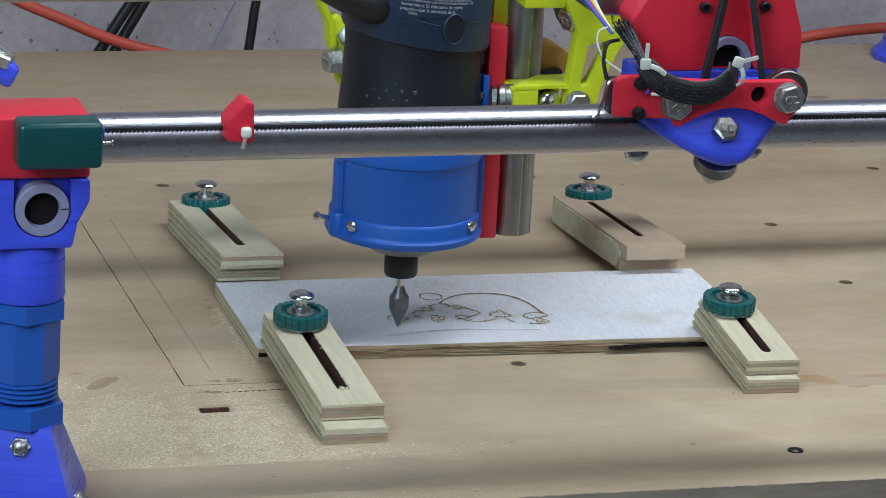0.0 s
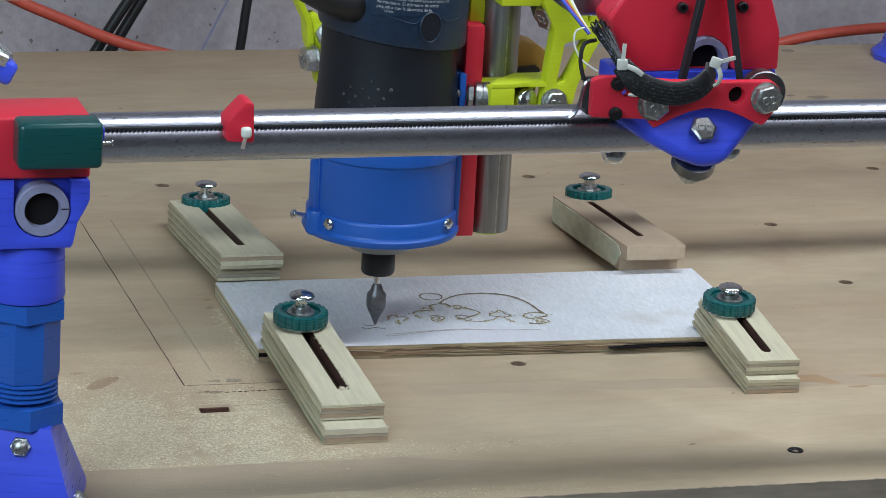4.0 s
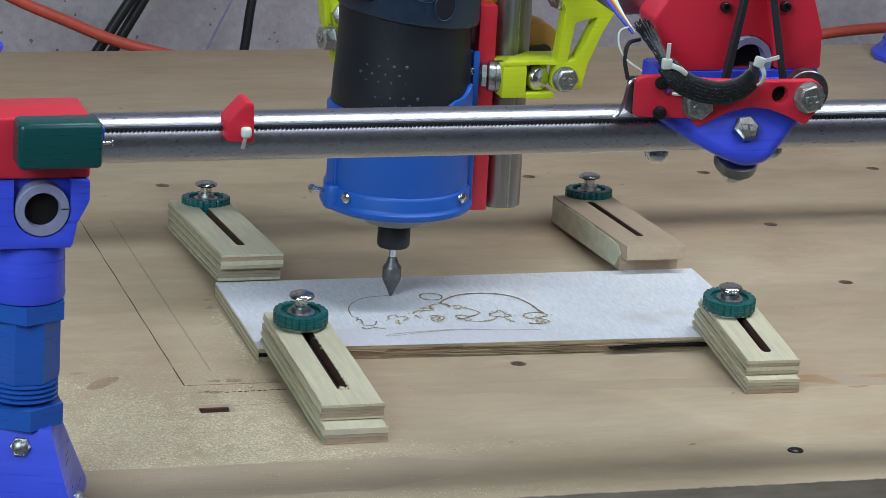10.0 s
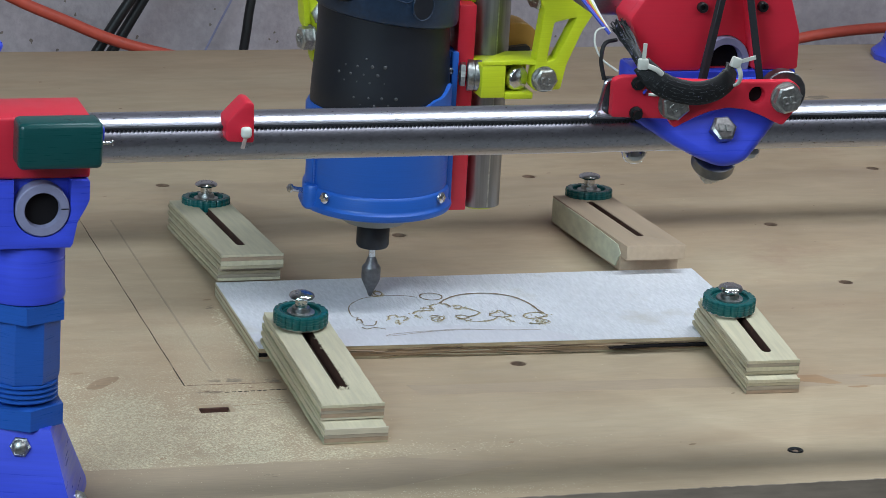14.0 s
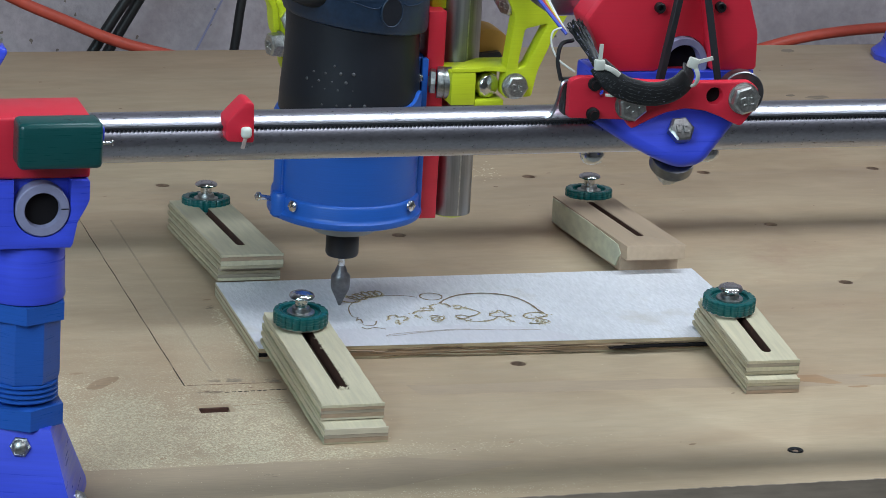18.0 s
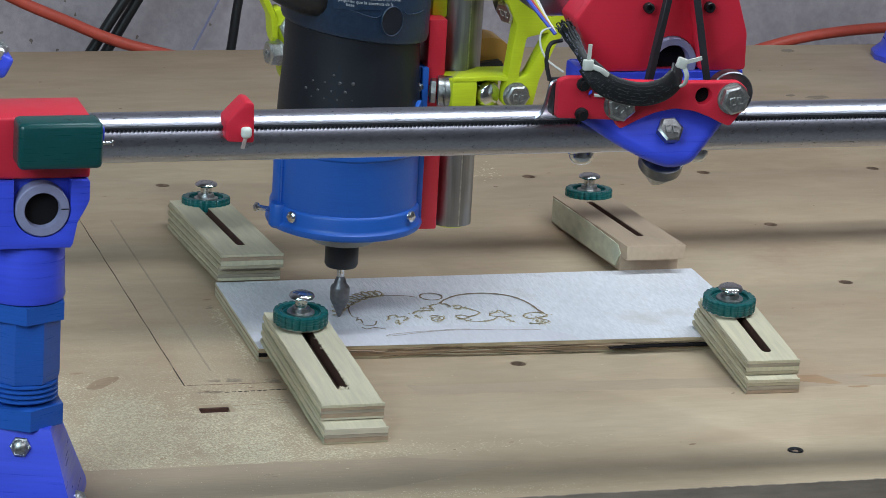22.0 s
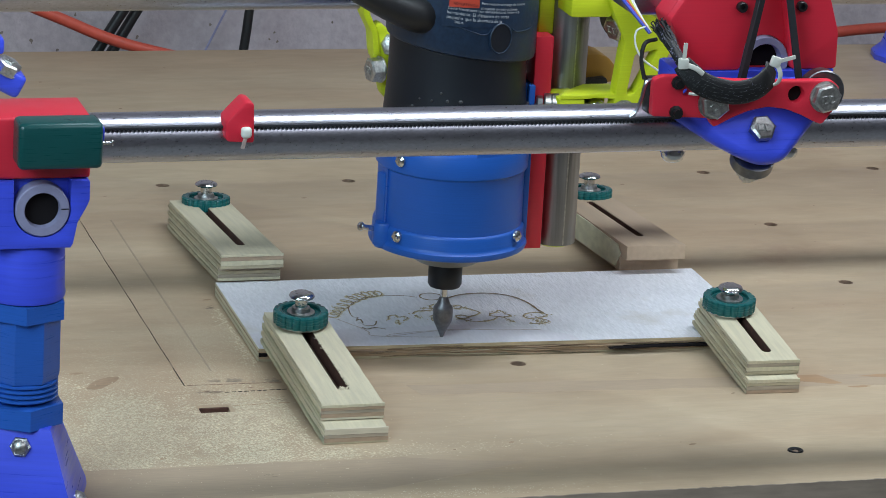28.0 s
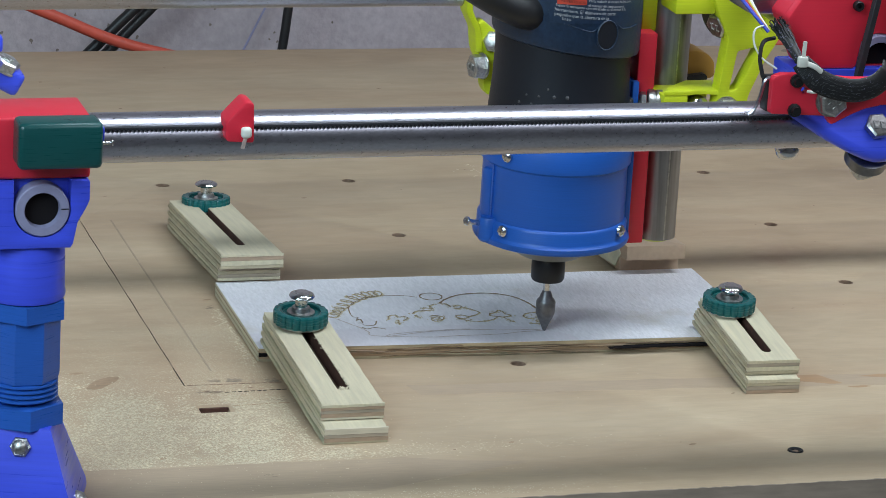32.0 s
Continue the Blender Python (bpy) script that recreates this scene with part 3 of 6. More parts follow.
def make_clamp(front_left, width, length, yaw, tilt, lip, side, slot, plies, label, back_lip=0.0, solid=False, dust=0, ends=()):
    """A strip of two glued layers with a slot; the origin is its lower front left corner, and it runs to +y."""
    clamp = thing("hold_down_clamp", label=label, category="clamp", group="clamps round the workpiece")
    clamp.matrix_world = pose(*front_left, tilt, 0, yaw)
    th = 0.0085

    def layer(x0, x1, y0, y1, z0, name):
        ob = None
        for k in range(4):
            a, c = z0 + th * k / 4, z0 + th * (k + 1) / 4
            j = (0.0, 0.0010, 0.0002, 0.0008)[k]
            out = rounded([(x0 + j, y0 + j), (x1 - j, y0 + j), (x1 - j, y1 - j), (x0 + j, y1 - j)], 0.0008, 2)
            if not solid:
                out = ragged(x0 + j, x1 - j, y0 + j, y1 - j, random.Random(k + int(9000 * (width + z0))), 0.00020 if dust else 0.00007)
            sx0, sx1, sy0, sy1 = slot
            hole = []
            r = (sx1 - sx0) / 2
            if dust:
                hole = [(sx0, sy0 + 0.0005), (sx0 + 0.4 * r, sy0), (sx0 + 0.9 * r, sy0 + 0.0008), (sx0 + 1.4 * r, sy0 + 0.0002), (sx1, sy0 + 0.0009)]
            for i in range(0 if dust else 7):
                an = math.pi + math.pi * i / 6
                hole.append((sx0 + r + r * math.cos(an), sy0 + r + r * math.sin(an)))
            for i in range(7):
                an = math.pi * i / 6
                hole.append((sx0 + r + r * math.cos(an), sy1 - r + r * math.sin(an)))
            if solid:
                if k == 0:
                    part(name + "_strip", plate(out, [hole], z0, z0 + th - 0.0001, 0.0004), plies[0], clamp)
            else:
                part(name + "_ply", plate(out, [hole], a, c - 0.00025), plies[(k + len(name)) % len(plies)], clamp)
        # thin liner paints the shade of the deep, narrow slot on its walls
        inner = [(x + (0.0003 if x < sx0 + r else -0.0003), y) for x, y in hole]
        part("slot_wall", plate([(x, y) for x, y in hole], [inner], z0 + 0.0002, z0 + th - 0.0006), RECESS_DARK, clamp, "slot wall with its shade painted dark")
    layer(-side, width - side, 0.0, length + back_lip, 0.0, "lower")
    layer(0.0, width, lip, length, th + 0.0002, "upper")
    for z0, z1, y0, mt in ends:
        o = side if y0 == 0.0 else 0.0
        part("ply_end", box(0.0004 - o, width - 0.0004 - o, y0 - 0.0002, y0 + 0.0010, z0, z1 - 0.0001, 0.0001, 1), mt, clamp, "end grain of one ply")
    if dust:
        rng = random.Random(dust)
        verts, faces = [], []
        for i in range(dust):
            x, y, s, a = rng.uniform(0.001, width - 0.001), lip + (length - lip) * rng.random() ** 1.3, rng.choice((0.00012, 0.00016, 0.0002, 0.00028)), rng.uniform(0, 6.28)
            if slot[0] - 0.0005 < x < slot[1] + 0.0005 and slot[2] < y < slot[3]:
                continue
            k, ca, sa = len(verts), math.cos(a), math.sin(a)
            for u, v, w in ((-1, -0.5, 0), (1, -0.5, 0), (0.8, 0.6, 0), (-0.9, 0.5, 0), (0, 0, 0.25)):
                verts.append((x + s * (u * ca - v * sa), y + s * (u * sa + v * ca), 2 * th + 0.0001 + s * w))
            faces += [(k, k + 1, k + 4), (k + 1, k + 2, k + 4), (k + 2, k + 3, k + 4), (k + 3, k, k + 4)]
        me = bpy.data.meshes.new("dust")
        me.from_pydata(verts, [], faces)
        me.materials.append(DUST)
        ob = new("dust", me)
        ob.parent = clamp
        tagged(ob, "fine sawdust on the strip", kind="stuff")
        for i in range(9):
            part("fibre", box(0, rng.uniform(0.0010, 0.0030), -0.0003, 0.0003, 0, 0.0003, 0, 1, None, pose(rng.uniform(slot[0] + 0.0005, slot[1] - 0.0003), slot[2] - 0.0004, 2 * th - 0.0002, 0, rng.uniform(-25, 5), 90 + rng.uniform(-50, 50))), CHIP, clamp)
        for i in range(16):
            y = slot[2] + (slot[3] - slot[2]) * (0.04 + 0.75 * rng.random())
            part("fibre", box(0, rng.uniform(0.0008, 0.0028), -0.0003, 0.0003, 0, 0.0003, 0, 1, None, pose(slot[1] + 0.0008, y, 2 * th - 0.0002, 0, rng.uniform(-30, 5), 180 + rng.uniform(-40, 40))), CHIP, clamp)
    return clamp


def make_knob(x, y, z, tilt, rise=0.0):
    """rise: how far the bolt's head stands off the wheel beyond the usual."""
    knob = thing("clamp_knob", label="dark green scalloped plastic knob on a zinc carriage bolt", category="knob", group="knobs on the clamps")
    knob.matrix_world = pose(x, y, z, tilt)
    n = 132
    wheel = []
    for i in range(n):
        a = 2 * math.pi * i / n
        r = 0.0137 + 0.0010 * min(1.0, 1.5 * abs(math.cos(a * 11)))
        wheel.append((r * math.cos(a), r * math.sin(a)))
    part("wheel", plate(wheel, [disc(0, 0, 0.0102, 32)], 0.0, 0.0068, 0.0010), KNOB, knob)
    part("dish", lathe([(0.0102, 0.0), (0.0102, 0.0050), (0.0096, 0.0046), (0.0082, 0.0046), (0.0066, 0.0050), (0.0060, 0.0050), (0, 0.0050)], 32), KNOB, knob)
    h = rise
    bolt = part("carriage_bolt", lathe([(0.0034, 0.004), (0.0034, 0.0122 + h), (0.0040, 0.0128 + h), (0.0066, 0.0134 + h), (0.0069, 0.0139 + h), (0.0063, 0.0150 + h), (0.0046, 0.0158 + h), (0.0022, 0.0162 + h), (0, 0.0163 + h)], 32), CHROME, knob, "shiny domed carriage bolt")
    marks = bmesh.new()
    for k in range(7):
        a = 0.9 * k
        box(-0.0009, 0.0009, -0.0002, 0.0002, -0.0001, 0.0002, 0, 1, marks, pose(0.0034 * math.cos(a), 0.0034 * math.sin(a), 0.0159 + h, 0, 0, 50 * k))
    part("raised_mark", marks, CHROME, bolt, "raised marks on the head")
    part("washer", lathe([(0.0074, 0.0050), (0.0074, 0.0060), (0.0064, 0.0063), (0.0052, 0.0064), (0.0048, 0.0084), (0.0034, 0.0088)], 28), ZINC, knob)
    part("under_washer", lathe([(0.0040, -0.0014), (0.0128, -0.0014), (0.0128, -0.0002), (0.0040, -0.0002), (0.0040, -0.0014)], 32), ZINC, knob, "broad plated washer")
    return knob


make_clamp((-0.1560, -0.3233, 0.0), 0.0338, 0.140, 0.3, 3.5, 0.0105, 0.0003, (0.0138, 0.0204, 0.030, 0.128), (PLY, PLY_SIDE, PLY, PLY), "long pale plywood hold-down strip with a ragged slot", 0.0, False, 1600,
           ((0.0002, 0.0012, 0.0, PLY_DARK), (0.0012, 0.0034, 0.0, PLY_RED), (0.0034, 0.0052, 0.0, PLY_GREY), (0.0052, 0.0084, 0.0, PLY_PALE),
            (0.0088, 0.0100, 0.0105, PLY_PALE), (0.0100, 0.0122, 0.0105, PLY_RED), (0.0122, 0.0138, 0.0105, PLY_GREY), (0.0138, 0.0154, 0.0105, PLY_RED), (0.0154, 0.0171, 0.0105, PLY)))
make_clamp((0.0894, -0.2768, 0.0), 0.0305, 0.090, -1.5, 6.0, 0.0055, 0.0008, (0.0125, 0.0183, 0.016, 0.080), (PLY, PLY_DARK, PLY, PLY_DARK), "short pale plywood hold-down strip with a smooth slot", 0.003, False, 0,
           ((0.0002, 0.0022, 0.0, PLY_RED), (0.0022, 0.0046, 0.0, PLY_GREY), (0.0046, 0.0064, 0.0, PLY_DARK), (0.0064, 0.0084, 0.0, PLY),
            (0.0088, 0.0108, 0.0055, PLY_DARK), (0.0108, 0.0132, 0.0055, PLY), (0.0132, 0.0152, 0.0055, PLY_GREY), (0.0152, 0.0171, 0.0055, PLY)))
make_clamp((-0.1560, -0.0745, 0.0079), 0.0372, 0.136, 0.5, -3.4, -0.0065, 0.0, (0.0150, 0.0202, 0.016, 0.118), (PLY, PLY_DARK, PLY, PLY_DARK), "plywood hold-down strip with two glued layers behind the workpiece", 0.0, False, 0,
           ((0.0002, 0.0020, 0.0, PLY), (0.0020, 0.0040, 0.0, PLY_GREY), (0.0040, 0.0062, 0.0, PLY_DARK), (0.0062, 0.0084, 0.0, PLY_GREY),
            (0.0088, 0.0106, -0.0065, PLY_DARK), (0.0106, 0.0134, -0.0065, PLY), (0.0134, 0.0156, -0.0065, PLY_RED), (0.0156, 0.0171, -0.0065, PLY)))
WOOD_STRIP = make_clamp((0.0852, -0.0780, 0.0079), 0.0366, 0.128, 0.0, -3.6, -0.0115, 0.0, (0.0155, 0.0200, 0.014, 0.110), (PINE, PINE, PINE), "solid planed-wood hold-down strip behind the workpiece", 0.0, True)
# thin sheet that makes this one side paler and greener
pale = [(0.006, 0.0015), (0.030, 0.0008), (0.126, 0.0012), (0.126, 0.0160), (0.060, 0.0163), (0.004, 0.0150), (-0.002, 0.0105), (0.001, 0.0080)]
part("pale_side", plate(pale, [], -0.0005, 0.0006, 0.0, Matrix(((0, 0, -1, 0), (1, 0, 0, 0), (0, 1, 0, 0), (0, 0, 0, 1)))), PALE_SIDE, WOOD_STRIP, "pale greenish side of the strip")
make_knob(-0.1404, -0.2055, 0.0262, 3.5, 0.0008)
make_knob(0.1032, -0.2071, 0.0260, 5.0, -0.0026)
make_knob(-0.1352, 0.0532, 0.0146, -3.4)
make_knob(0.1079, 0.0481, 0.0152, -3.6)


# ---- the rails and legs of the machine ----
RAIL_Y, RAIL_Z = -0.376, 0.1763


def make_front_rail():
    rail = thing("front_rail", 0, RAIL_Y, RAIL_Z, "galvanised steel conduit rail with a toothed black belt", "rail")
    along = Matrix.Rotation(radians(90), 4, "Y")
    part("tube", lathe([(0.01175, -0.31), (0.01175, 0.62), (0.0105, 0.62), (0.0105, -0.31), (0.01175, -0.31)], 48, along), STEEL, rail)
    # the belt lies flat before the tube's upper front, its teeth downwards
    part("belt", box(-0.30, 0.60, -0.0120, -0.0090, 0.0066, 0.0077), BELT, rail, "black drive belt")
    verts, faces = [], []
    for i in range(440):
        x = -0.295 + 0.002 * i
        k = len(verts)
        for y in (-0.0119, -0.0098):
            verts += [(x, y, 0.0067), (x + 0.0013, y, 0.0067), (x + 0.00065, y, 0.0051)]
        faces += [(k, k + 2, k + 1), (k + 3, k + 4, k + 5), (k, k + 3, k + 5, k + 2), (k + 1, k + 2, k + 5, k + 4)]
    me = bpy.data.meshes.new("tmp")
    me.from_pydata(verts, [], faces)
    bm = bmesh.new()
    bm.from_mesh(me)
    bpy.data.meshes.remove(me)
    tagged(part("belt_teeth", bm, BELT, rail), kind="stuff")
    return rail


make_front_rail()


def make_stop():
    stop = thing("belt_stop", -0.221, RAIL_Y, RAIL_Z, "small red printed stop tied on the rail", "stop")
    prof = rounded([(-0.0080, 0.0108), (0.0014, 0.0208), (0.0052, 0.0196), (0.0058, 0.0006), (-0.0066, 0.0014), (-0.0080, 0.0030)], 0.0016)
    part("body", plate(prof, [], 0.003, 0.0175, 0.0012, UPRIGHT), RED, stop)
    part("tie_head", box(-0.0012, 0.0040, -0.021, -0.0170, 0.0036, 0.0090, 0.0018, 3), NYLON, stop, "white cable tie head")
    part("tie_tail", box(-0.0009, 0.0009, -0.0006, 0.0006, -0.0058, 0.0004, 0.0004, 2, None, pose(0.0012, -0.0192, 0.0042, 0, 15, 0)), THIN_NYLON, stop, "thin translucent tie tail")
    return stop


make_stop()


def make_corner_leg():
    leg = thing("corner_leg", -0.3185, -0.380, 0.0, "blue and red printed corner leg of the machine", "leg")
    X, Y = -0.3185, -0.380
    part("post", lathe([(0.0170, 0.1030), (0.0186, 0.1032), (0.0190, 0.1050), (0.0186, 0.1080), (0.0182, 0.134), (0.0178, 0.1350)], 40), BLUE, leg)
    part("collar_nut", lathe([(0, 0.0940), (0.0206, 0.0940), (0.0206, 0.1025), (0, 0.1025)], 6, pose(0, 0, 0, 0, 0, -96)), MIDBLUE, leg, "mid-blue hexagonal collar")
    part("sleeve", lathe([(0, 0.0635), (0.0166, 0.0635), (0.0174, 0.067), (0.0174, 0.0941)], 8, pose(0, 0, 0, 0, 0, -112)), MIDBLUE, leg, "mid-blue eight-sided sleeve")
    thread = [(0.0145, 0.0535)]
    for i in range(4):
        z = 0.0540 + i * 0.0024
        thread += [(0.0148, z), (0.0166, z + 0.0006), (0.0166, z + 0.0014), (0.0148, z + 0.0020)]
    part("thread", lathe(thread + [(0.0145, 0.0640)], 36), MIDBLUE, leg, "coarse printed screw thread")
    part("foot_nut", lathe([(0, 0.0420), (0.0200, 0.0420), (0.0200, 0.0520), (0, 0.0535)], 6, pose(0, 0, 0, 0, 0, -88)), MIDBLUE, leg)
    rt = math.sqrt(2)
    foot = lathe([(0.0285 * rt, 0.0), (0.0280 * rt, 0.004), (0.0150 * rt, 0.0425), (0, 0.0425)], 4, pose(0, 0, 0, 0, 0, 29))
    part("foot", foot, BLUE, leg, "flared blue printed foot")
    fa = radians(-110)
    part("foot_recess", lathe([(0.0062, -0.002), (0.0062, 0.0004), (0.0056, 0.0006), (0.0054, -0.002)], 28, axis((0.0172 * math.cos(fa) + 0.0028, 0.0172 * math.sin(fa), 0.0340), (math.cos(fa), math.sin(fa), 0.33))), BLUE, leg)
    part("foot_bolt", turned(lathe([(0.0036, 0.0026), (0.0035, 0.0048), (0.0022, 0.0060), (0, 0.0063)], 24, None, lathe([(0.0050, 0), (0.0050, 0.0024), (0.0044, 0.0030), (0, 0.0030)], 6)), axis((0.0172 * math.cos(fa) + 0.0028, 0.0172 * math.sin(fa) - 0.0005, 0.0340), (math.cos(fa), math.sin(fa), 0.33))), ZINC, leg)
    part("foot_screw", turned(pan_screw(0.0042, 0.003), axis((0.0255, -0.0125, 0.0052), (0.5, -0.35, 0.8))), ZINC, leg)
    # printed corner block with the lower rail's end
    ring = (0.004, 0.1494)
    slot = [(ring[0] + 0.0130 * math.cos(a), ring[1] + 0.0130 * math.sin(a)) for a in (math.pi + math.pi * i / 20 for i in range(21))]
    blk = [(-0.028, 0.163), (-0.0090, 0.1630)] + slot + [(0.0170, 0.1630), (0.0250, 0.1630), (0.0258, 0.1622), (0.0258, 0.1535), (0.0246, 0.1505), (0.0205, 0.1430), (0.0186, 0.1330), (0.0176, 0.1310), (-0.0176, 0.1310), (-0.022, 0.139), (-0.028, 0.1545)]
    part("corner_block", plate(blk, [], 0.0132, 0.020, 0.0006, UPRIGHT), BLUE, leg)
    back = rounded([(-0.028, 0.163), (0.0258, 0.163), (0.0258, 0.1535), (0.0205, 0.1430), (0.0188, 0.131), (-0.0188, 0.131), (-0.022, 0.139), (-0.028, 0.1545)], 0.003)
    part("block_back", plate(back, [], -0.022, 0.0130, 0.0, UPRIGHT), BLUE, leg)
    part("rail_sleeve", lathe([(0.0124, -0.0025), (0.0124, 0.0205), (0.0119, 0.0211), (0.0084, 0.0211), (0.0081, 0.0205), (0.0081, -0.0025), (0.0124, -0.0025)], 40, Matrix.Translation((ring[0], 0, ring[1])) @ UPRIGHT), GREYPVC, leg, "grey rail end")
    part("sleeve_slit", box(0.0085, 0.0120, -0.0214, -0.019, -0.0002, 0.0002, 0, 1, None, Matrix.Translation((ring[0], 0, ring[1] + 0.0005))), GAP, leg)
    # black plug, painted shade inside the rail end
    part("bore", lathe([(0.0080, -0.012), (0.0080, 0.0165), (0, 0.0165)], 32, Matrix.Translation((ring[0], 0, ring[1])) @ UPRIGHT), GAP, leg)
    part("rail_clamp", box(-0.030, 0.0262, -0.018, 0.018, 0.1634, 0.1925, 0.0016, 3), RED, leg, "red printed rail clamp")
    part("cap_tab", box(0.0200, 0.0300, -0.0300, -0.0186, 0.1838, 0.1905, 0.001), BLUE, leg, "blue printed tab behind the cap")
    part("end_cap", box(-0.0100, 0.0284, -0.036, -0.0184, 0.1724, 0.1940, 0.0026, 3), GREEN, leg, "dark green printed end cap")
    part("tension_screw", turned(pan_screw(0.0016, 0.0012), axis((0.0345, -0.022, 0.181), (1, 0, 0))), CHROME, leg)
    part("screw_shaft", lathe([(0.0008, 0), (0.0008, 0.0045)], 10, axis((0.0300, -0.022, 0.181), (1, 0, 0))), CHROME, leg)
    part("bolt", turned(hex_head(0.010, 0.004), axis((-0.0245, -0.0185, 0.168), (0, -1, 0))), ZINC, leg)
    part("bolt", turned(pan_screw(0.0034, 0.0026), axis((0.0225, -0.0165, 0.1530), (1, -0.5, 0))), ZINC, leg)
    part("bolt", turned(pan_screw(0.0042, 0.003), axis((-0.0260, -0.0200, 0.1500), (0, -1, 0))), ZINC, leg)
    return leg


make_corner_leg()


def make_far_foot():
    leg = thing("far_corner_leg", 0.518, 0.455, 0.0, "blue printed foot and post of the far corner", "leg")
    part("foot", lathe([(0.040, 0.0), (0.040, 0.004), (0.0330, 0.010), (0.0225, 0.040), (0.0190, 0.0475)], 12), BLUE, leg)
    part("post", lathe([(0.0190, 0.0476), (0.0190, 0.134), (0.0186, 0.1350)], 32), BLUE, leg)
    return leg


make_far_foot()


# ---- the carriage on the front rail ----
def make_front_carriage():
    c = thing("front_carriage", 0, RAIL_Y, RAIL_Z, "red and blue printed roller carriage with its steel gantry tube", "carriage")
    # blue roller plate, rounded below
    tri = rounded([(-0.048, 0.0085), (-0.030, -0.003), (-0.0135, -0.0114), (-0.003, -0.0154), (0.0082, -0.0138), (0.0272, 0.0068), (0.030, 0.030), (-0.045, 0.030)], 0.0045)
    slab = plate(tri, [], 0.0115, 0.0250, 0.0062, UPRIGHT, None, 5)
    for v in slab.verts:
        if v.co.y < -0.0175:
            v.co.y += 0.36 * max(0.0, v.co.z + 0.008)
    part("roller_plate", slab, BLUE, c, "blue printed roller plate with a face that leans back")
    part("back_block", box(-0.044, 0.0385, -0.0064, 0.020, 0.0140, 0.0300, 0.002), BLUE, c, "blue printed block")
    front = rounded([(-0.0635, 0.0130), (-0.0635, 0.0310), (-0.0590, 0.0328), (-0.0480, 0.0325), (-0.0236, 0.0302), (0.0000, 0.0294), (0.0275, 0.0294), (0.0320, 0.0255), (0.0325, 0.0180), (0.0242, 0.0072), (0.0196, 0.0090), (0.0137, 0.0120), (0.0051, 0.0153), (-0.0046, 0.0166), (-0.0141, 0.0148), (-0.0221, 0.0116), (-0.0314, 0.0069), (-0.0345, 0.0116)], 0.0018)
    part("face_plate", plate(front, [disc(0.0096, 0.0226, 0.0040, 20), disc(-0.0466, 0.0246, 0.0016, 12)], 0.0248, 0.0292, 0.0009, UPRIGHT), RED, c, "red printed face plate")
    # black sheet paints the shade seen through the hole
    part("plate_hole_shade", box(0.0050, 0.0150, -0.0248, -0.0246, 0.0175, 0.0275), GAP, c, "black sheet painted as the shade behind the hole")
    # motor housing
    tall = rounded([(-0.0385, 0.0302), (-0.0505, 0.0553), (-0.0437, 0.0651), (-0.0340, 0.078), (0.0275, 0.078), (0.0371, 0.0484), (0.0375, 0.0302)], 0.002)
    hole = disc(0.0010, 0.0336, 0.0126, 36)
    part("motor_mount", plate(tall, [hole], -0.012, 0.004, 0.0, UPRIGHT), RED, c, "tall red printed motor mount")
    part("mount_cheek", plate(rounded([(-0.0385, 0.0302), (-0.0505, 0.0553), (-0.0437, 0.0651), (-0.0340, 0.078), (-0.0050, 0.078), (-0.0128, 0.0302)], 0.002), [], 0.0042, 0.010, 0.0010, UPRIGHT), RED, c)
    part("mount_cheek", plate(rounded([(0.0060, 0.078), (0.0275, 0.078), (0.0371, 0.0484), (0.0375, 0.0302), (0.0140, 0.0302)], 0.002), [], 0.0042, 0.010, 0.0010, UPRIGHT), RED, c)
    part("tube_sleeve", lathe([(0.0122, -0.012), (0.0122, 0.0068), (0.0118, 0.0074), (0.0088, 0.0074), (0.0085, 0.0068), (0.0085, -0.012), (0.0122, -0.012)], 40, Matrix.Translation((0.0010, 0, 0.0336)) @ UPRIGHT), GREYPVC, c, "grey tube end sleeve")
    # black rod fills the tube and paints its inner shade
    part("bore_shade", lathe([(0.0084, -0.86), (0.0084, 0.001), (0, 0.001)], 32, Matrix.Translation((0.0010, 0, 0.0336)) @ UPRIGHT), GAP, c, "black plug painted as the shade in the gantry tube")
    part("gantry_pipe", lathe([(0.01175, -0.86), (0.01175, -0.0125), (0.0113, -0.0125)], 32, Matrix.Translation((0.0010, 0, 0.0336)) @ UPRIGHT), STEEL, c, "steel gantry tube")
    for x, z in ((-0.0147, 0.0616), (0.0161, 0.0617)):
        part("mount_screw", lathe([(0.0026, 0), (0.0026, 0.0024), (0.0022, 0.0030), (0.0013, 0.0030), (0.0012, 0.0012), (0, 0.0012)], 16, axis((x, -0.0101, z), (0, -1, 0))), BLACKSCREW, c)
    # belts that climb to the pulley
    for a, d in (((-0.0145, 0.0255), (-0.0045, 0.078)), ((0.0149, 0.0255), (0.0050, 0.078))):
        pa, pd = Vector((a[0], -0.0178, a[1])), Vector((d[0], -0.0150, d[1]))
        part("belt", box(-0.0015, 0.0015, -0.0012, 0.0022, 0, (pd - pa).length, 0.0002, 1, None, axis(pa, pd - pa)), BELT, c, "black drive belt")
    # bolts
    for x, z, r in ((0.0242, 0.0213, 15), (-0.0329, 0.0192, 40)):
        part("bolt", turned(hex_head(0.0125, 0.0055), axis((x, -0.0294, z), (0, -1, 0)) @ pose(0, 0, 0, 0, 0, r)), ZINC, c, "zinc hexagon bolt")
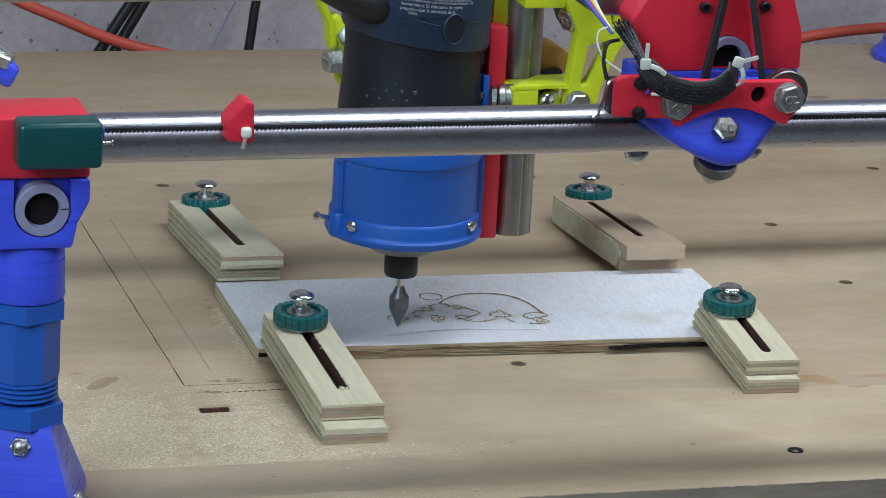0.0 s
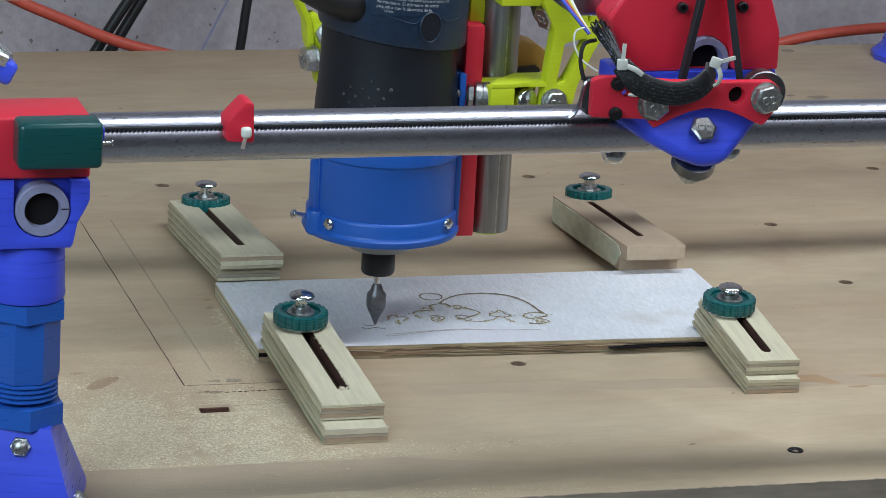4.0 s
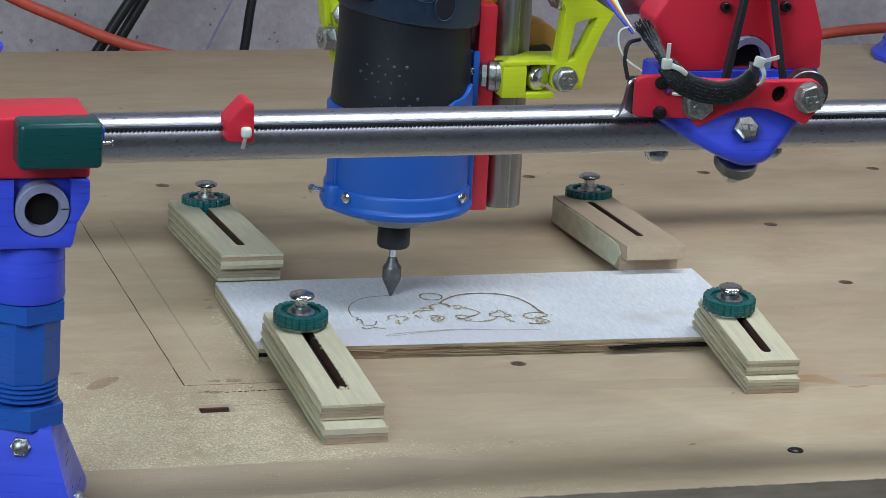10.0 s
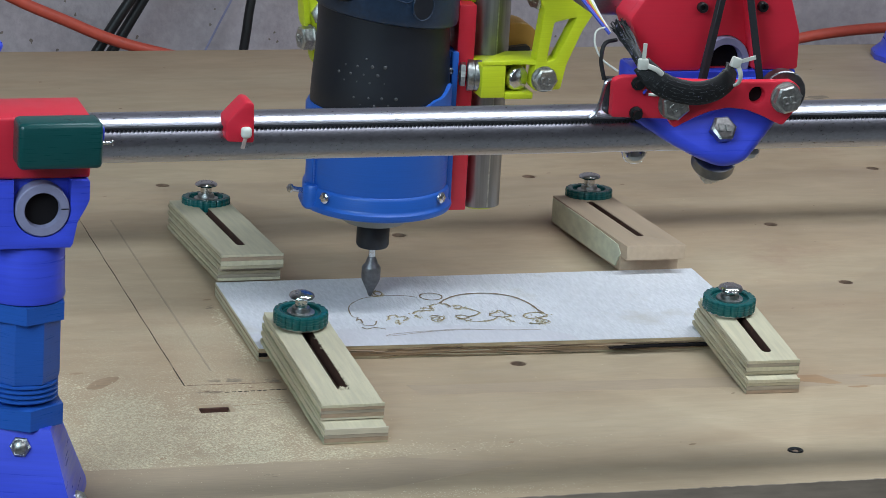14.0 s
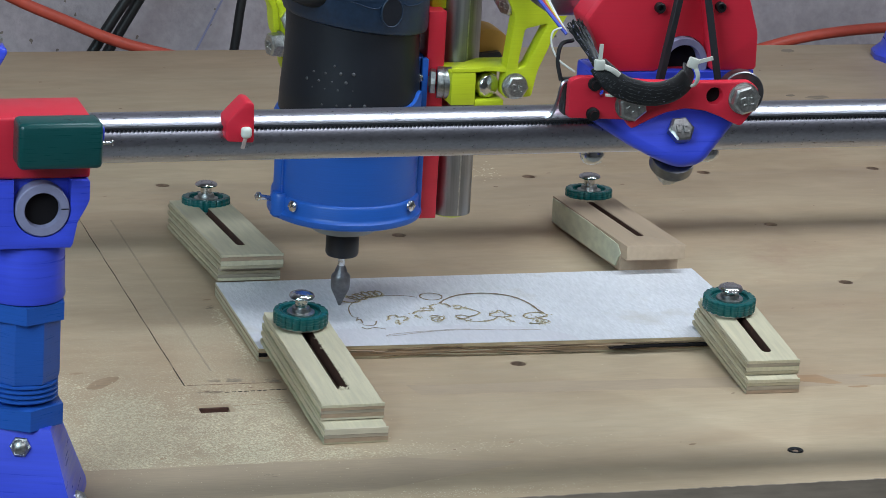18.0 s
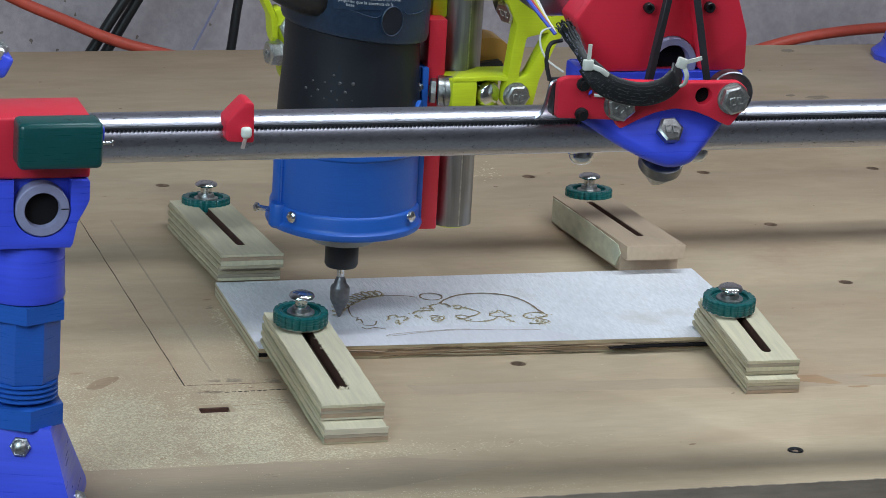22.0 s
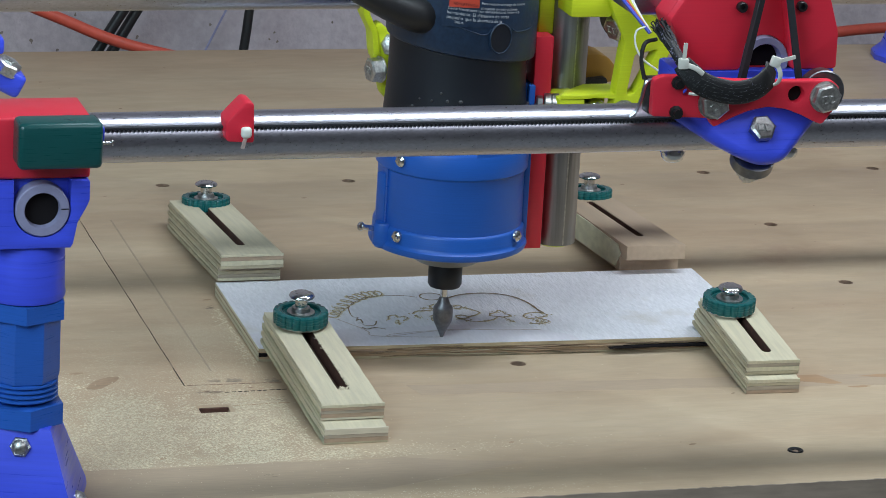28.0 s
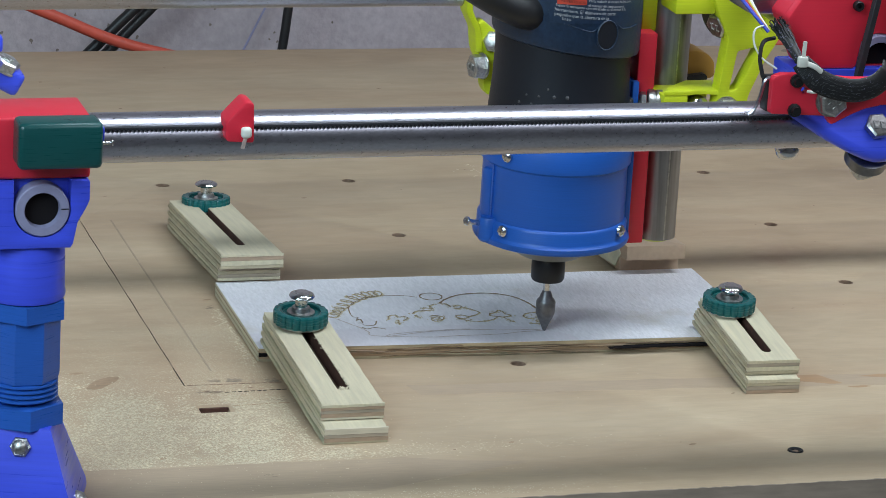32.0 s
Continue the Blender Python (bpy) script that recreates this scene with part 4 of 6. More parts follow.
    part("bolt", turned(hex_head(0.0114, 0.0052, False), axis((-0.0038, -0.0206, 0.0027), (0, -0.80, 0.60)) @ pose(0, 0, 0, 0, 0, 4)), BOLT, c, "zinc hexagon bolt")
    part("bearing", lathe([(0.0040, 0), (0.0095, 0), (0.0108, 0.0006), (0.0108, 0.0066), (0.0095, 0.0072), (0.0040, 0.0072)], 36, axis((-0.0012, -0.0090, -0.0122), (0.05, 0.55, -0.84))), DARKSTEEL, c, "steel ball bearing")
    part("nut", turned(nut(0.0125, 0.0075), axis((-0.0010, -0.0048, -0.0187), (0.05, 0.55, -0.84))), ZINC, c)
    part("bearing", lathe([(0.004, 0), (0.0105, 0), (0.0110, 0.0006), (0.0110, 0.0066), (0.0105, 0.0072), (0.004, 0.0072)], 36, axis((0.0260, -0.0165, 0.0218), (0, -1, 0))), DARKSTEEL, c, "steel ball bearing")
    for x in (-0.0345, 0.0250):
        low = axis((x, 0.016, -0.0120), (0, -0.35, -0.94))
        part("rear_nut", turned(nut(0.0145, 0.0056), low), CHROME, c, "chrome hexagon nut")
        part("rear_bolt", lathe([(0.0060, 0.0054), (0.0058, 0.0072), (0.0046, 0.0092), (0.0026, 0.0102), (0, 0.0105)], 24, low), CHROME, c, "chrome domed end")
        part("rear_bearing", lathe([(0.004, 0), (0.0105, 0), (0.0105, 0.0070), (0.004, 0.0070)], 28, axis((x, 0.0205, -0.0050), (0, -0.35, -0.94))), DARKSTEEL, c)
    # end stop switch
    part("switch_body", box(-0.0640, -0.0560, -0.0245, -0.0160, 0.0130, 0.0300, 0.0008), BLACK, c, "black end stop switch")
    part("switch_lever", sweep(smooth_path([(-0.0600, -0.0240, 0.0300), (-0.0655, -0.0250, 0.0290), (-0.0672, -0.0235, 0.0200), (-0.0690, -0.0225, 0.0140), (-0.0715, -0.0220, 0.0112), (-0.0690, -0.0220, 0.0118)], 5), 0.0009, 6), STEEL, c, "thin steel switch lever")
    for z in (0.0295, 0.0150):
        part("switch_screw", lathe([(0.0033, 0), (0.0033, 0.0014), (0.0022, 0.0018), (0.0022, 0.0044), (0, 0.0044)], 10, axis((-0.0515, -0.0292, z), (0, -1, 0))), BLACKSCREW, c)
    # wiring
    sl = smooth_path([(-0.0515, -0.0320, 0.0395), (-0.0480, -0.0345, 0.0355), (-0.0425, -0.0365, 0.0308), (-0.0341, -0.0380, 0.0277), (-0.0245, -0.0390, 0.0266), (-0.0151, -0.0380, 0.0284), (-0.0080, -0.0345, 0.0322), (-0.0050, -0.0300, 0.0362)], 8)
    tall_r = [0.0012 + 0.0010 * math.sin(math.pi * min(0.5, 0.18 + i / 58)) if i < 50 else 0.0019 for i in range(len(sl))]
    sleeve = part("cable_sleeve", sweep(sl, [0.75 * q for q in tall_r], 20, None, 3.5), BRAID, c, "flat black braided cable sleeve")
    fr = smooth_path([(-0.0585, -0.014, 0.0560), (-0.0555, -0.018, 0.0505), (-0.0530, -0.024, 0.0450), (-0.0515, -0.0320, 0.0395)], 8)
    rng = random.Random(3)
    strands = sweep(fr[8:], 0.0019, 10)
    for i in range(44):
        a, s = rng.uniform(0, 6.28), rng.uniform(0.4, 1.0)
        o = Vector((math.cos(a), 0.7 * math.sin(a), 0.35 * math.cos(a)))
        n = rng.randrange(0, 9)
        line = []
        for k in range(len(fr) - 1, n - 1, -2):
            u = 1 - k / (len(fr) - 1)
            line.append(fr[k] + o * (0.0018 + 0.0024 * u) * s + Vector((rng.gauss(0, 0.0002), 0, rng.gauss(0, 0.0002))))
        line.append(line[-1] + Vector((rng.uniform(-0.0012, 0.0012), rng.uniform(-0.001, 0), rng.uniform(0.0004, 0.0020))))
        sweep(line, [0.00055] * (len(line) - 2) + [0.0004, 0.00015], 5, strands)
    part("frayed_sleeve", strands, BRAID, c, "frayed end of the black sleeve")
    # flecks paint the braid's glints in pale grey; weave is its thread
    flecks, weave = bmesh.new(), bmesh.new()
    for i in range(470):
        if i > 400:
            q, a = fr[rng.randrange(1, len(fr) - 2)], rng.uniform(-1.4, 1.4)
            box(-0.00012, 0.00012, -0.0001, 0.0001, -0.0002, 0.0002, 0, 1, flecks, pose(*(q + Vector((0.0030 * math.sin(a), -0.0026 * math.cos(a), rng.uniform(-0.0006, 0.0006)))), 0, rng.uniform(-80, 80), 0))
            continue
        k = rng.randrange(2, 46)
        h = rng.uniform(-0.92, 0.92) if i < 50 else rng.choice((-0.8, -0.5, -0.2, 0.1, 0.4, 0.7)) + rng.uniform(-0.04, 0.04)
        d = (sl[k + 1] - sl[k - 1]).normalized()
        up = Vector((-d.z, 0, d.x)) if d.x > 0 else Vector((0, 0, 1))
        pnt = sl[k] + d * rng.uniform(-0.0004, 0.0004) + up * (2.6 * tall_r[k] * h) + Vector((0, -0.75 * tall_r[k] * math.sqrt(1 - h * h) - 0.0001, 0))
        ln = rng.choice((0.00016, 0.0002)) if i < 50 else 0.0005
        box(-ln, ln, -0.00005, 0.00005, -0.00008, 0.00008, 0, 1, flecks if i < 50 else weave, axis(pnt, (0, -1, 0)) @ Matrix.Rotation(rng.choice((0.7, -0.7)) if i < 50 else -math.atan2(d.z, d.x), 4, "Z"))
    tagged(part("weave_threads", weave, DULL, sleeve, "grey woven threads"), kind="stuff")
    tagged(part("braid_glints", flecks, GREYPVC, sleeve, "pale flecks painted as glints of the braid"), kind="stuff")
    for q, mt in zip(range(4), WIRES):
        o = 0.0018 * q
        part("wire", sweep(smooth_path([(-0.0850 + o * 0.8, 0.03, 0.088), (-0.0770 + o, 0.010, 0.0720 + 0.4 * o), (-0.0680 + 0.4 * o, -0.006, 0.0585), (-0.0615, -0.014, 0.0500)], 6), 0.0010, 6), mt, c)
    part("black_wire", sweep(smooth_path([(-0.0580, -0.014, 0.0470), (-0.0645, -0.016, 0.0455), (-0.0665, -0.018, 0.0380), (-0.0650, -0.020, 0.0290)], 6), 0.0010, 6), BLACK, c)
    part("white_wire", sweep(smooth_path([(-0.0620, -0.012, 0.0530), (-0.0680, -0.013, 0.0510), (-0.0690, -0.015, 0.0450), (-0.0660, -0.018, 0.0385), (-0.0590, -0.022, 0.0335)], 6), 0.0005, 6), NYLON, c)
    ties = (((-0.0522, -0.0365, 0.0405), 2, [(0.0015, -0.0005, -0.0005), (0.0060, -0.0015, -0.0022), (0.0100, -0.0005, -0.0050)]),
            ((-0.0058, -0.0370, 0.0408), 76, [(0.0010, -0.0005, -0.0015), (0.0026, -0.0010, -0.0060), (0.0022, 0.0010, -0.0105), (-0.0008, 0.0050, -0.0135)]))
    for (x, y, z), turn, loop in ties:
        tie = part("cable_tie", box(-0.0025, 0.0025, -0.0015, 0.0015, -0.0026, 0.0026, 0.0008, 2, None, pose(x, y, z, 0, turn * 0.25, 0)), NYLON, c, "white nylon cable tie")
        part("tie_tail", box(-0.0009, 0.0009, -0.0004, 0.0004, 0.0, 0.0100, 0, 1, None, pose(x, y - 0.0004, z, 0, turn, 0)), NYLON, tie)
        part("tie_loop", sweep(smooth_path([(x + a, y + b, z + d) for a, b, d in loop], 6), 0.0007, 8, None, 1.8), NYLON, tie)
    part("tie_thread", sweep(smooth_path([(-0.0455, -0.0292, 0.0240), (-0.0420, -0.0315, 0.0242), (-0.0385, -0.0345, 0.0262)], 5), 0.0008, 6), NYLON, c)
    part("stepper_motor", box(-0.062, -0.030, 0.012, 0.050, 0.052, 0.095, 0.003), STEEL, c, "grey metal stepper motor")
    return c


FRONT = make_front_carriage()


# ---- the carriage on the side rail, with the cross tube ----
def make_side_carriage():
    c = thing("side_carriage", 0, 0, 0, "blue printed side carriage with its steel cross tube", "carriage")
    part("cross_tube", lathe([(0.01175, -0.30), (0.01175, 0.56), (0.0105, 0.56), (0.0105, -0.30), (0.01175, -0.30)], 40, Matrix.Translation((0, 0, 0.1857)) @ Matrix.Rotation(radians(90), 4, "Y")), STEEL, c, "steel cross tube")
    m = Matrix.Translation((-0.2895, -0.052, 0.1460)) @ Matrix.Rotation(radians(28), 4, "Y")
    part("roller_plate", box(-0.050, 0.0040, -0.008, 0.012, -0.0045, 0.0085, 0.0028, 3, None, m), BLUE, c, "blue printed roller arm")
    part("bolt", turned(hex_head(0.0125, 0.0060), axis((-0.2935, -0.054, 0.1550), (0.42, -0.25, 0.87))), ZINC, c)
    part("upper_arm", box(-0.335, -0.2945, -0.058, -0.040, 0.1640, 0.1730, 0.002), BLUE, c)
    part("bolt", turned(hex_head(0.0125, 0.0070), axis((-0.3040, -0.052, 0.1732), (0.1, -0.25, 0.96))), ZINC, c)
    return c


SIDE = make_side_carriage()


# ---- the router ----
def make_router():
    """The origin is the cutter's point; all of it rises and sinks together."""
    r = thing("router", label="black and navy trim router in a bright blue printed mount", category="router")
    part("cutter", lathe([(0, 0), (0.0008, 0.0005), (0.0022, 0.0040), (0.0042, 0.0080), (0.0052, 0.0104), (0.0054, 0.0120), (0.0054, 0.0172), (0.0049, 0.0184), (0.0036, 0.0198), (0.0031, 0.0216), (0.0024, 0.0232), (0.0020, 0.0238)], 28), CARBIDE, r, "grey conical engraving cutter")
    part("shank", lathe([(0.0019, 0.0230), (0.0020, 0.0240), (0.0020, 0.050)], 24), CHROME, r, "shiny steel shank")
    part("collet_nut", lathe([(0.0050, 0.0295), (0.0085, 0.0300), (0.0093, 0.0315), (0.0093, 0.0405), (0.0084, 0.0424), (0.0045, 0.0426)], 32), RUBBER, r, "black collet nut")
    part("spindle", lathe([(0.0050, 0.0424), (0.0050, 0.056)], 24), CHROME, r)
    part("nose", lathe([(0.0052, 0.0446), (0.0150, 0.0446), (0.0172, 0.0452), (0.0250, 0.0505), (0.0290, 0.0525), (0.0290, 0.060)], 40), NOSE, r, "dark metal nose of the motor")
    # printed mount
    part("mount_ring", lathe([(0.030, 0.0545), (0.0398, 0.0549), (0.0424, 0.0560), (0.0431, 0.0575), (0.0428, 0.0592), (0.0416, 0.0602), (0.0411, 0.0615), (0.0411, 0.0672), (0.0405, 0.0685), (0.0396, 0.0690)], 72), LIGHTBLUE, r, "bright blue rim of the mount")
    part("mount_shell", lathe([(0.0396, 0.0615), (0.0397, 0.0690), (0.0395, 0.0965), (0.0397, 0.0992), (0.0411, 0.1006), (0.0412, 0.1120), (0.0400, 0.1145), (0.0370, 0.1150)], 72), LIGHTBLUE, r, "bright blue printed shell")
    # split line on the side, with its ear and screws
    m = Matrix.Rotation(radians(-164), 4, "Z")
    part("seam", box(0.0380, 0.0406, -0.0007, 0.0007, 0.0620, 0.1140, 0, 1, None, m), MIDBLUE, r, "dark split line")
    part("seam_step", box(0.0300, 0.0413, -0.0090, -0.0007, 0.0620, 0.0965, 0.0012, 2, None, m), LIGHTBLUE, r)
    part("ear", lathe([(0, 0), (0.0042, 0), (0.0054, 0.0012), (0.0054, 0.0095), (0.0046, 0.0108), (0, 0.0110)], 24, Matrix.Translation((-0.0390, -0.0095, 0.0565)) @ Matrix.Diagonal((1.05, 1.1, 1.25, 1))), LIGHTBLUE, r)
    part("ear_screw", turned(pan_screw(0.0026, 0.0018), axis((-0.0520, -0.0120, 0.0685), (-0.9, -0.3, 0.25))), CHROME, r)
    part("screw_shaft", lathe([(0.0015, 0), (0.0015, 0.011)], 10, axis((-0.0520, -0.0120, 0.0685), (0.9, 0.3, -0.25))), CHROME, r)
    for a, z in ((-147, 0.0655), (-45, 0.0660), (-147, 0.1072)):
        ca, sa = math.cos(radians(a)), math.sin(radians(a))
        part("mount_screw", turned(pan_screw(0.0033, 0.0026), axis((0.0414 * ca, 0.0414 * sa, z), (ca, sa, 0))), CHROME, r, "chrome mount screw")
    part("back_plate", box(0.032, 0.0422, -0.004, 0.040, 0.0540, 0.1440, 0.0015), LIGHTBLUE, r)
    part("upright_strip", box(0.0370, 0.0406, -0.0132, -0.0088, 0.0556, 0.1448, 0.0006), LIGHTBLUE, r, "blue upright edge of the mount")
    part("mount_screw", turned(pan_screw(0.0026, 0.0022), axis((0.0360, -0.0118, 0.1340), (-0.8, -0.6, 0))), CHROME, r, "chrome mount screw")
    # motor body: rubber grip, then the navy housing, which leans its seam
    grip = lathe([(0.0385, 0.1120), (0.0392, 0.1150), (0.0386, 0.1280), (0.0372, 0.1450), (0.0368, 0.1600), (0.0372, 0.1800)], 64)
    part("grip", grip, RUBBER, r, "black rubber grip")
    hs = lathe([(0.0375, 0.0), (0.0395, 0.0010), (0.0402, 0.0030), (0.0405, 0.0200), (0.0400, 0.060), (0.030, 0.075), (0, 0.078)], 64)
    for v in hs.verts:
        if v.co.z < 0.01:
            v.co.z += -0.13 * v.co.x
    part("housing", turned(hs, Matrix.Translation((0.001, 0, 0.1650))), NAVY, r, "navy plastic motor housing")
    pm = axis((0.0105, -0.0392, 0.1772), (0.26, -0.96, 0)) @ Matrix.Diagonal((1.0, 1.22, 1, 1))
    part("side_port", lathe([(0.0066, -0.003), (0.0068, 0.0006), (0.0065, 0.0010), (0.0062, 0.0008), (0.0061, -0.003), (0.0066, -0.003)], 32, pm), NAVY, r, "oval rim of the brush port")
    # flat dark disc in place of a hole; its depth shade is painted
    part("port_shade", lathe([(0.0063, -0.002), (0.0063, 0.0006), (0, 0.0006)], 28, pm), NAVY_DEEP, r, "brush port with its shade painted dark")
    for ang in (((-123, 0.1900), (-121, 0.1862), (-116, 0.1848), (-104, 0.1822), (-92, 0.1796), (-87, 0.1800), (-84, 0.1822)), ((-66, 0.1818), (-62, 0.1800), (-52, 0.1796), (-42, 0.1802))):
        part("ridge", sweep(smooth_path([(0.0407 * math.cos(radians(a)) + 0.001, 0.0407 * math.sin(radians(a)), z) for a, z in ang], 5), 0.00035, 8), NAVY, r, "raised moulding line")
    part("grip_badge", curved_panel(0.0394, -62, -42, 0.1188, 0.1216), BADGE, r, "worn brownish oval badge")
    horn = smooth_path([(-0.020, -0.018, 0.1850), (-0.034, -0.028, 0.1880), (-0.050, -0.034, 0.1945), (-0.075, -0.040, 0.2080)], 6)
    part("cord_boot", sweep(horn, [0.0105 - 0.0040 * i / (len(horn) - 1) for i in range(len(horn))], 16), BLACK, r, "black cord boot")
    # the warning panel
    lab = part("label_panel", curved_panel(0.0409, -121, -44, 0.1835, 0.2030), NAVY, r, "navy warning panel")
    part("warning_bar", curved_panel(0.0412, -115.5, -93.5, 0.1940, 0.1985), REDINK, lab, "red warning bar")
    wrap_text("ADVERTENCIA", 0.0415, -112.5, 0.1955, 0.0020, lab, BLACK)
    for words, a, z in (("Para reducir el riesgo de lesiones,", -92, 0.1957), ("el manual de instrucciones.", -92.5, 0.1932), ("Sujete firmemente con abrazaderas el motor a la", -116.5, 0.1930),
                        ("herramienta. El diámetro de corte", -117, 0.1905), ("pequeño que la abertura de la", -117, 0.1880), ("base.", -111, 0.1856)):
        wrap_text(words, 0.0413, a, z, 0.0021 if a > -100 or len(words) > 40 else 0.0025, lab, PRINT)
    # worn studs on the grip
    rng = random.Random(11)
    for i in range(-1, 6):
        for j in range(-1, 4):
            a, z = -119.4 + 5.4 * i - 6.2 * j + rng.uniform(-0.6, 0.6), 0.1463 - 0.0042 * i - 0.0043 * j + rng.uniform(-0.0003, 0.0003)
            if not 0.119 < z < 0.150 or rng.random() < (0.0 if j in (0, 1) and i >= 0 else 0.45):
                continue
            rr, s = (0.0387 if z < 0.128 else 0.0378), rng.uniform(0.45, 0.9)
            part("grip_stud", lathe([(0.0013 * s, -0.0012), (0.0012 * s, 0.0), (0.0006 * s, 0.0004), (0, 0.0004)], 10, axis((rr * math.cos(radians(a)), rr * math.sin(radians(a)), z), (math.cos(radians(a)), math.sin(radians(a)), 0))), DULL, r)
    # the mount's rim sweeps up towards its back plate
    t = bmesh.new()
    cols = []
    for k in range(25):
        a = -88 + 58 * k / 24
        top = 0.1150 + 0.0075 * max(0.0, min(1.0, (a + 82) / 26)) + 0.0060 * max(0.0, min(1.0, (a + 54) / 20)) ** 2
        ca, sa = math.cos(radians(a)), math.sin(radians(a))
        cols.append([t.verts.new((q * ca, q * sa, z)) for q, z in ((0.0408, 0.108), (0.0408, top), (0.0392, top + 0.0004), (0.0375, top - 0.0005), (0.0375, 0.108))])
    for p0, p1 in zip(cols, cols[1:]):
        for k in range(5):
            t.faces.new((p0[k], p1[k], p1[(k + 1) % 5], p0[(k + 1) % 5]))
    t.faces.new(cols[0])
    t.faces.new(cols[-1][::-1])
    bmesh.ops.recalc_face_normals(t, faces=t.faces)
    part("swept_rim", t, LIGHTBLUE, r)
    # red spacer and lifting tube behind the mount
    part("spacer", box(0.0408, 0.0509, -0.0085, 0.026, 0.0520, 0.1705, 0.0008), RED, r, "red printed spacer")
    part("yellow_tab", box(0.0450, 0.0535, 0.002, 0.024, 0.1692, 0.215, 0.001), YELLOW, r, "yellow printed tab")
    part("lift_tube", lathe([(0.01175, 0.0510), (0.01175, 0.30), (0.0105, 0.30), (0.0105, 0.0510), (0.01175, 0.0510)], 40, Matrix.Translation((0.0640, 0.0095, 0))), STEEL_V, r, "galvanised lifting tube")
    part("tube_seam", box(0.0113, 0.01185, -0.0004, 0.0004, 0.0515, 0.29, 0, 1, None, Matrix.Translation((0.0640, 0.0095, 0)) @ Matrix.Rotation(radians(-82), 4, "Z")), ZINC, r, "welded seam of the tube")
    part("tube_plug", lathe([(0, 0.0492), (0.0080, 0.0492), (0.0104, 0.0506), (0.0104, 0.0530)], 28, Matrix.Translation((0.0640, 0.0095, 0))), YELLOW, r)
    return r


def curved_panel(rad, a0, a1, z0, z1, n=16):
    t = bmesh.new()
    vs = []
    for i in range(n + 1):
        a = radians(a0 + (a1 - a0) * i / n)
        vs.append([t.verts.new((q * math.cos(a), q * math.sin(a), z)) for q, z in ((rad, z0), (rad, z1), (rad - 0.002, z1), (rad - 0.002, z0))])
    for a, c in zip(vs, vs[1:]):
        for k in range(4):
            t.faces.new((a[k], c[k], c[(k + 1) % 4], a[(k + 1) % 4]))
    t.faces.new(vs[0])
    t.faces.new(vs[-1][::-1])
    bmesh.ops.recalc_face_normals(t, faces=t.faces)
    return t


def wrap_text(words, rad, a0, z, size, parent, ink):
    """Lettering bent round an upright cylinder."""
    cu = bpy.data.curves.new("lettering", "FONT")
    cu.body, cu.size, cu.extrude, cu.resolution_u = words, size, 0.0, 2
    ob = bpy.data.objects.new("lettering", cu)
    me = bpy.data.meshes.new_from_object(ob)
    bpy.data.objects.remove(ob)
    bpy.data.curves.remove(cu)
    for v in me.vertices:
        a = radians(a0) + v.co.x / rad
        v.co = (rad * math.cos(a), rad * math.sin(a), z + v.co.y - 0.08 * v.co.x)
    me.materials.append(ink)
    o = new("lettering", me)
    o.parent = parent
    return o


ROUTER = make_router()


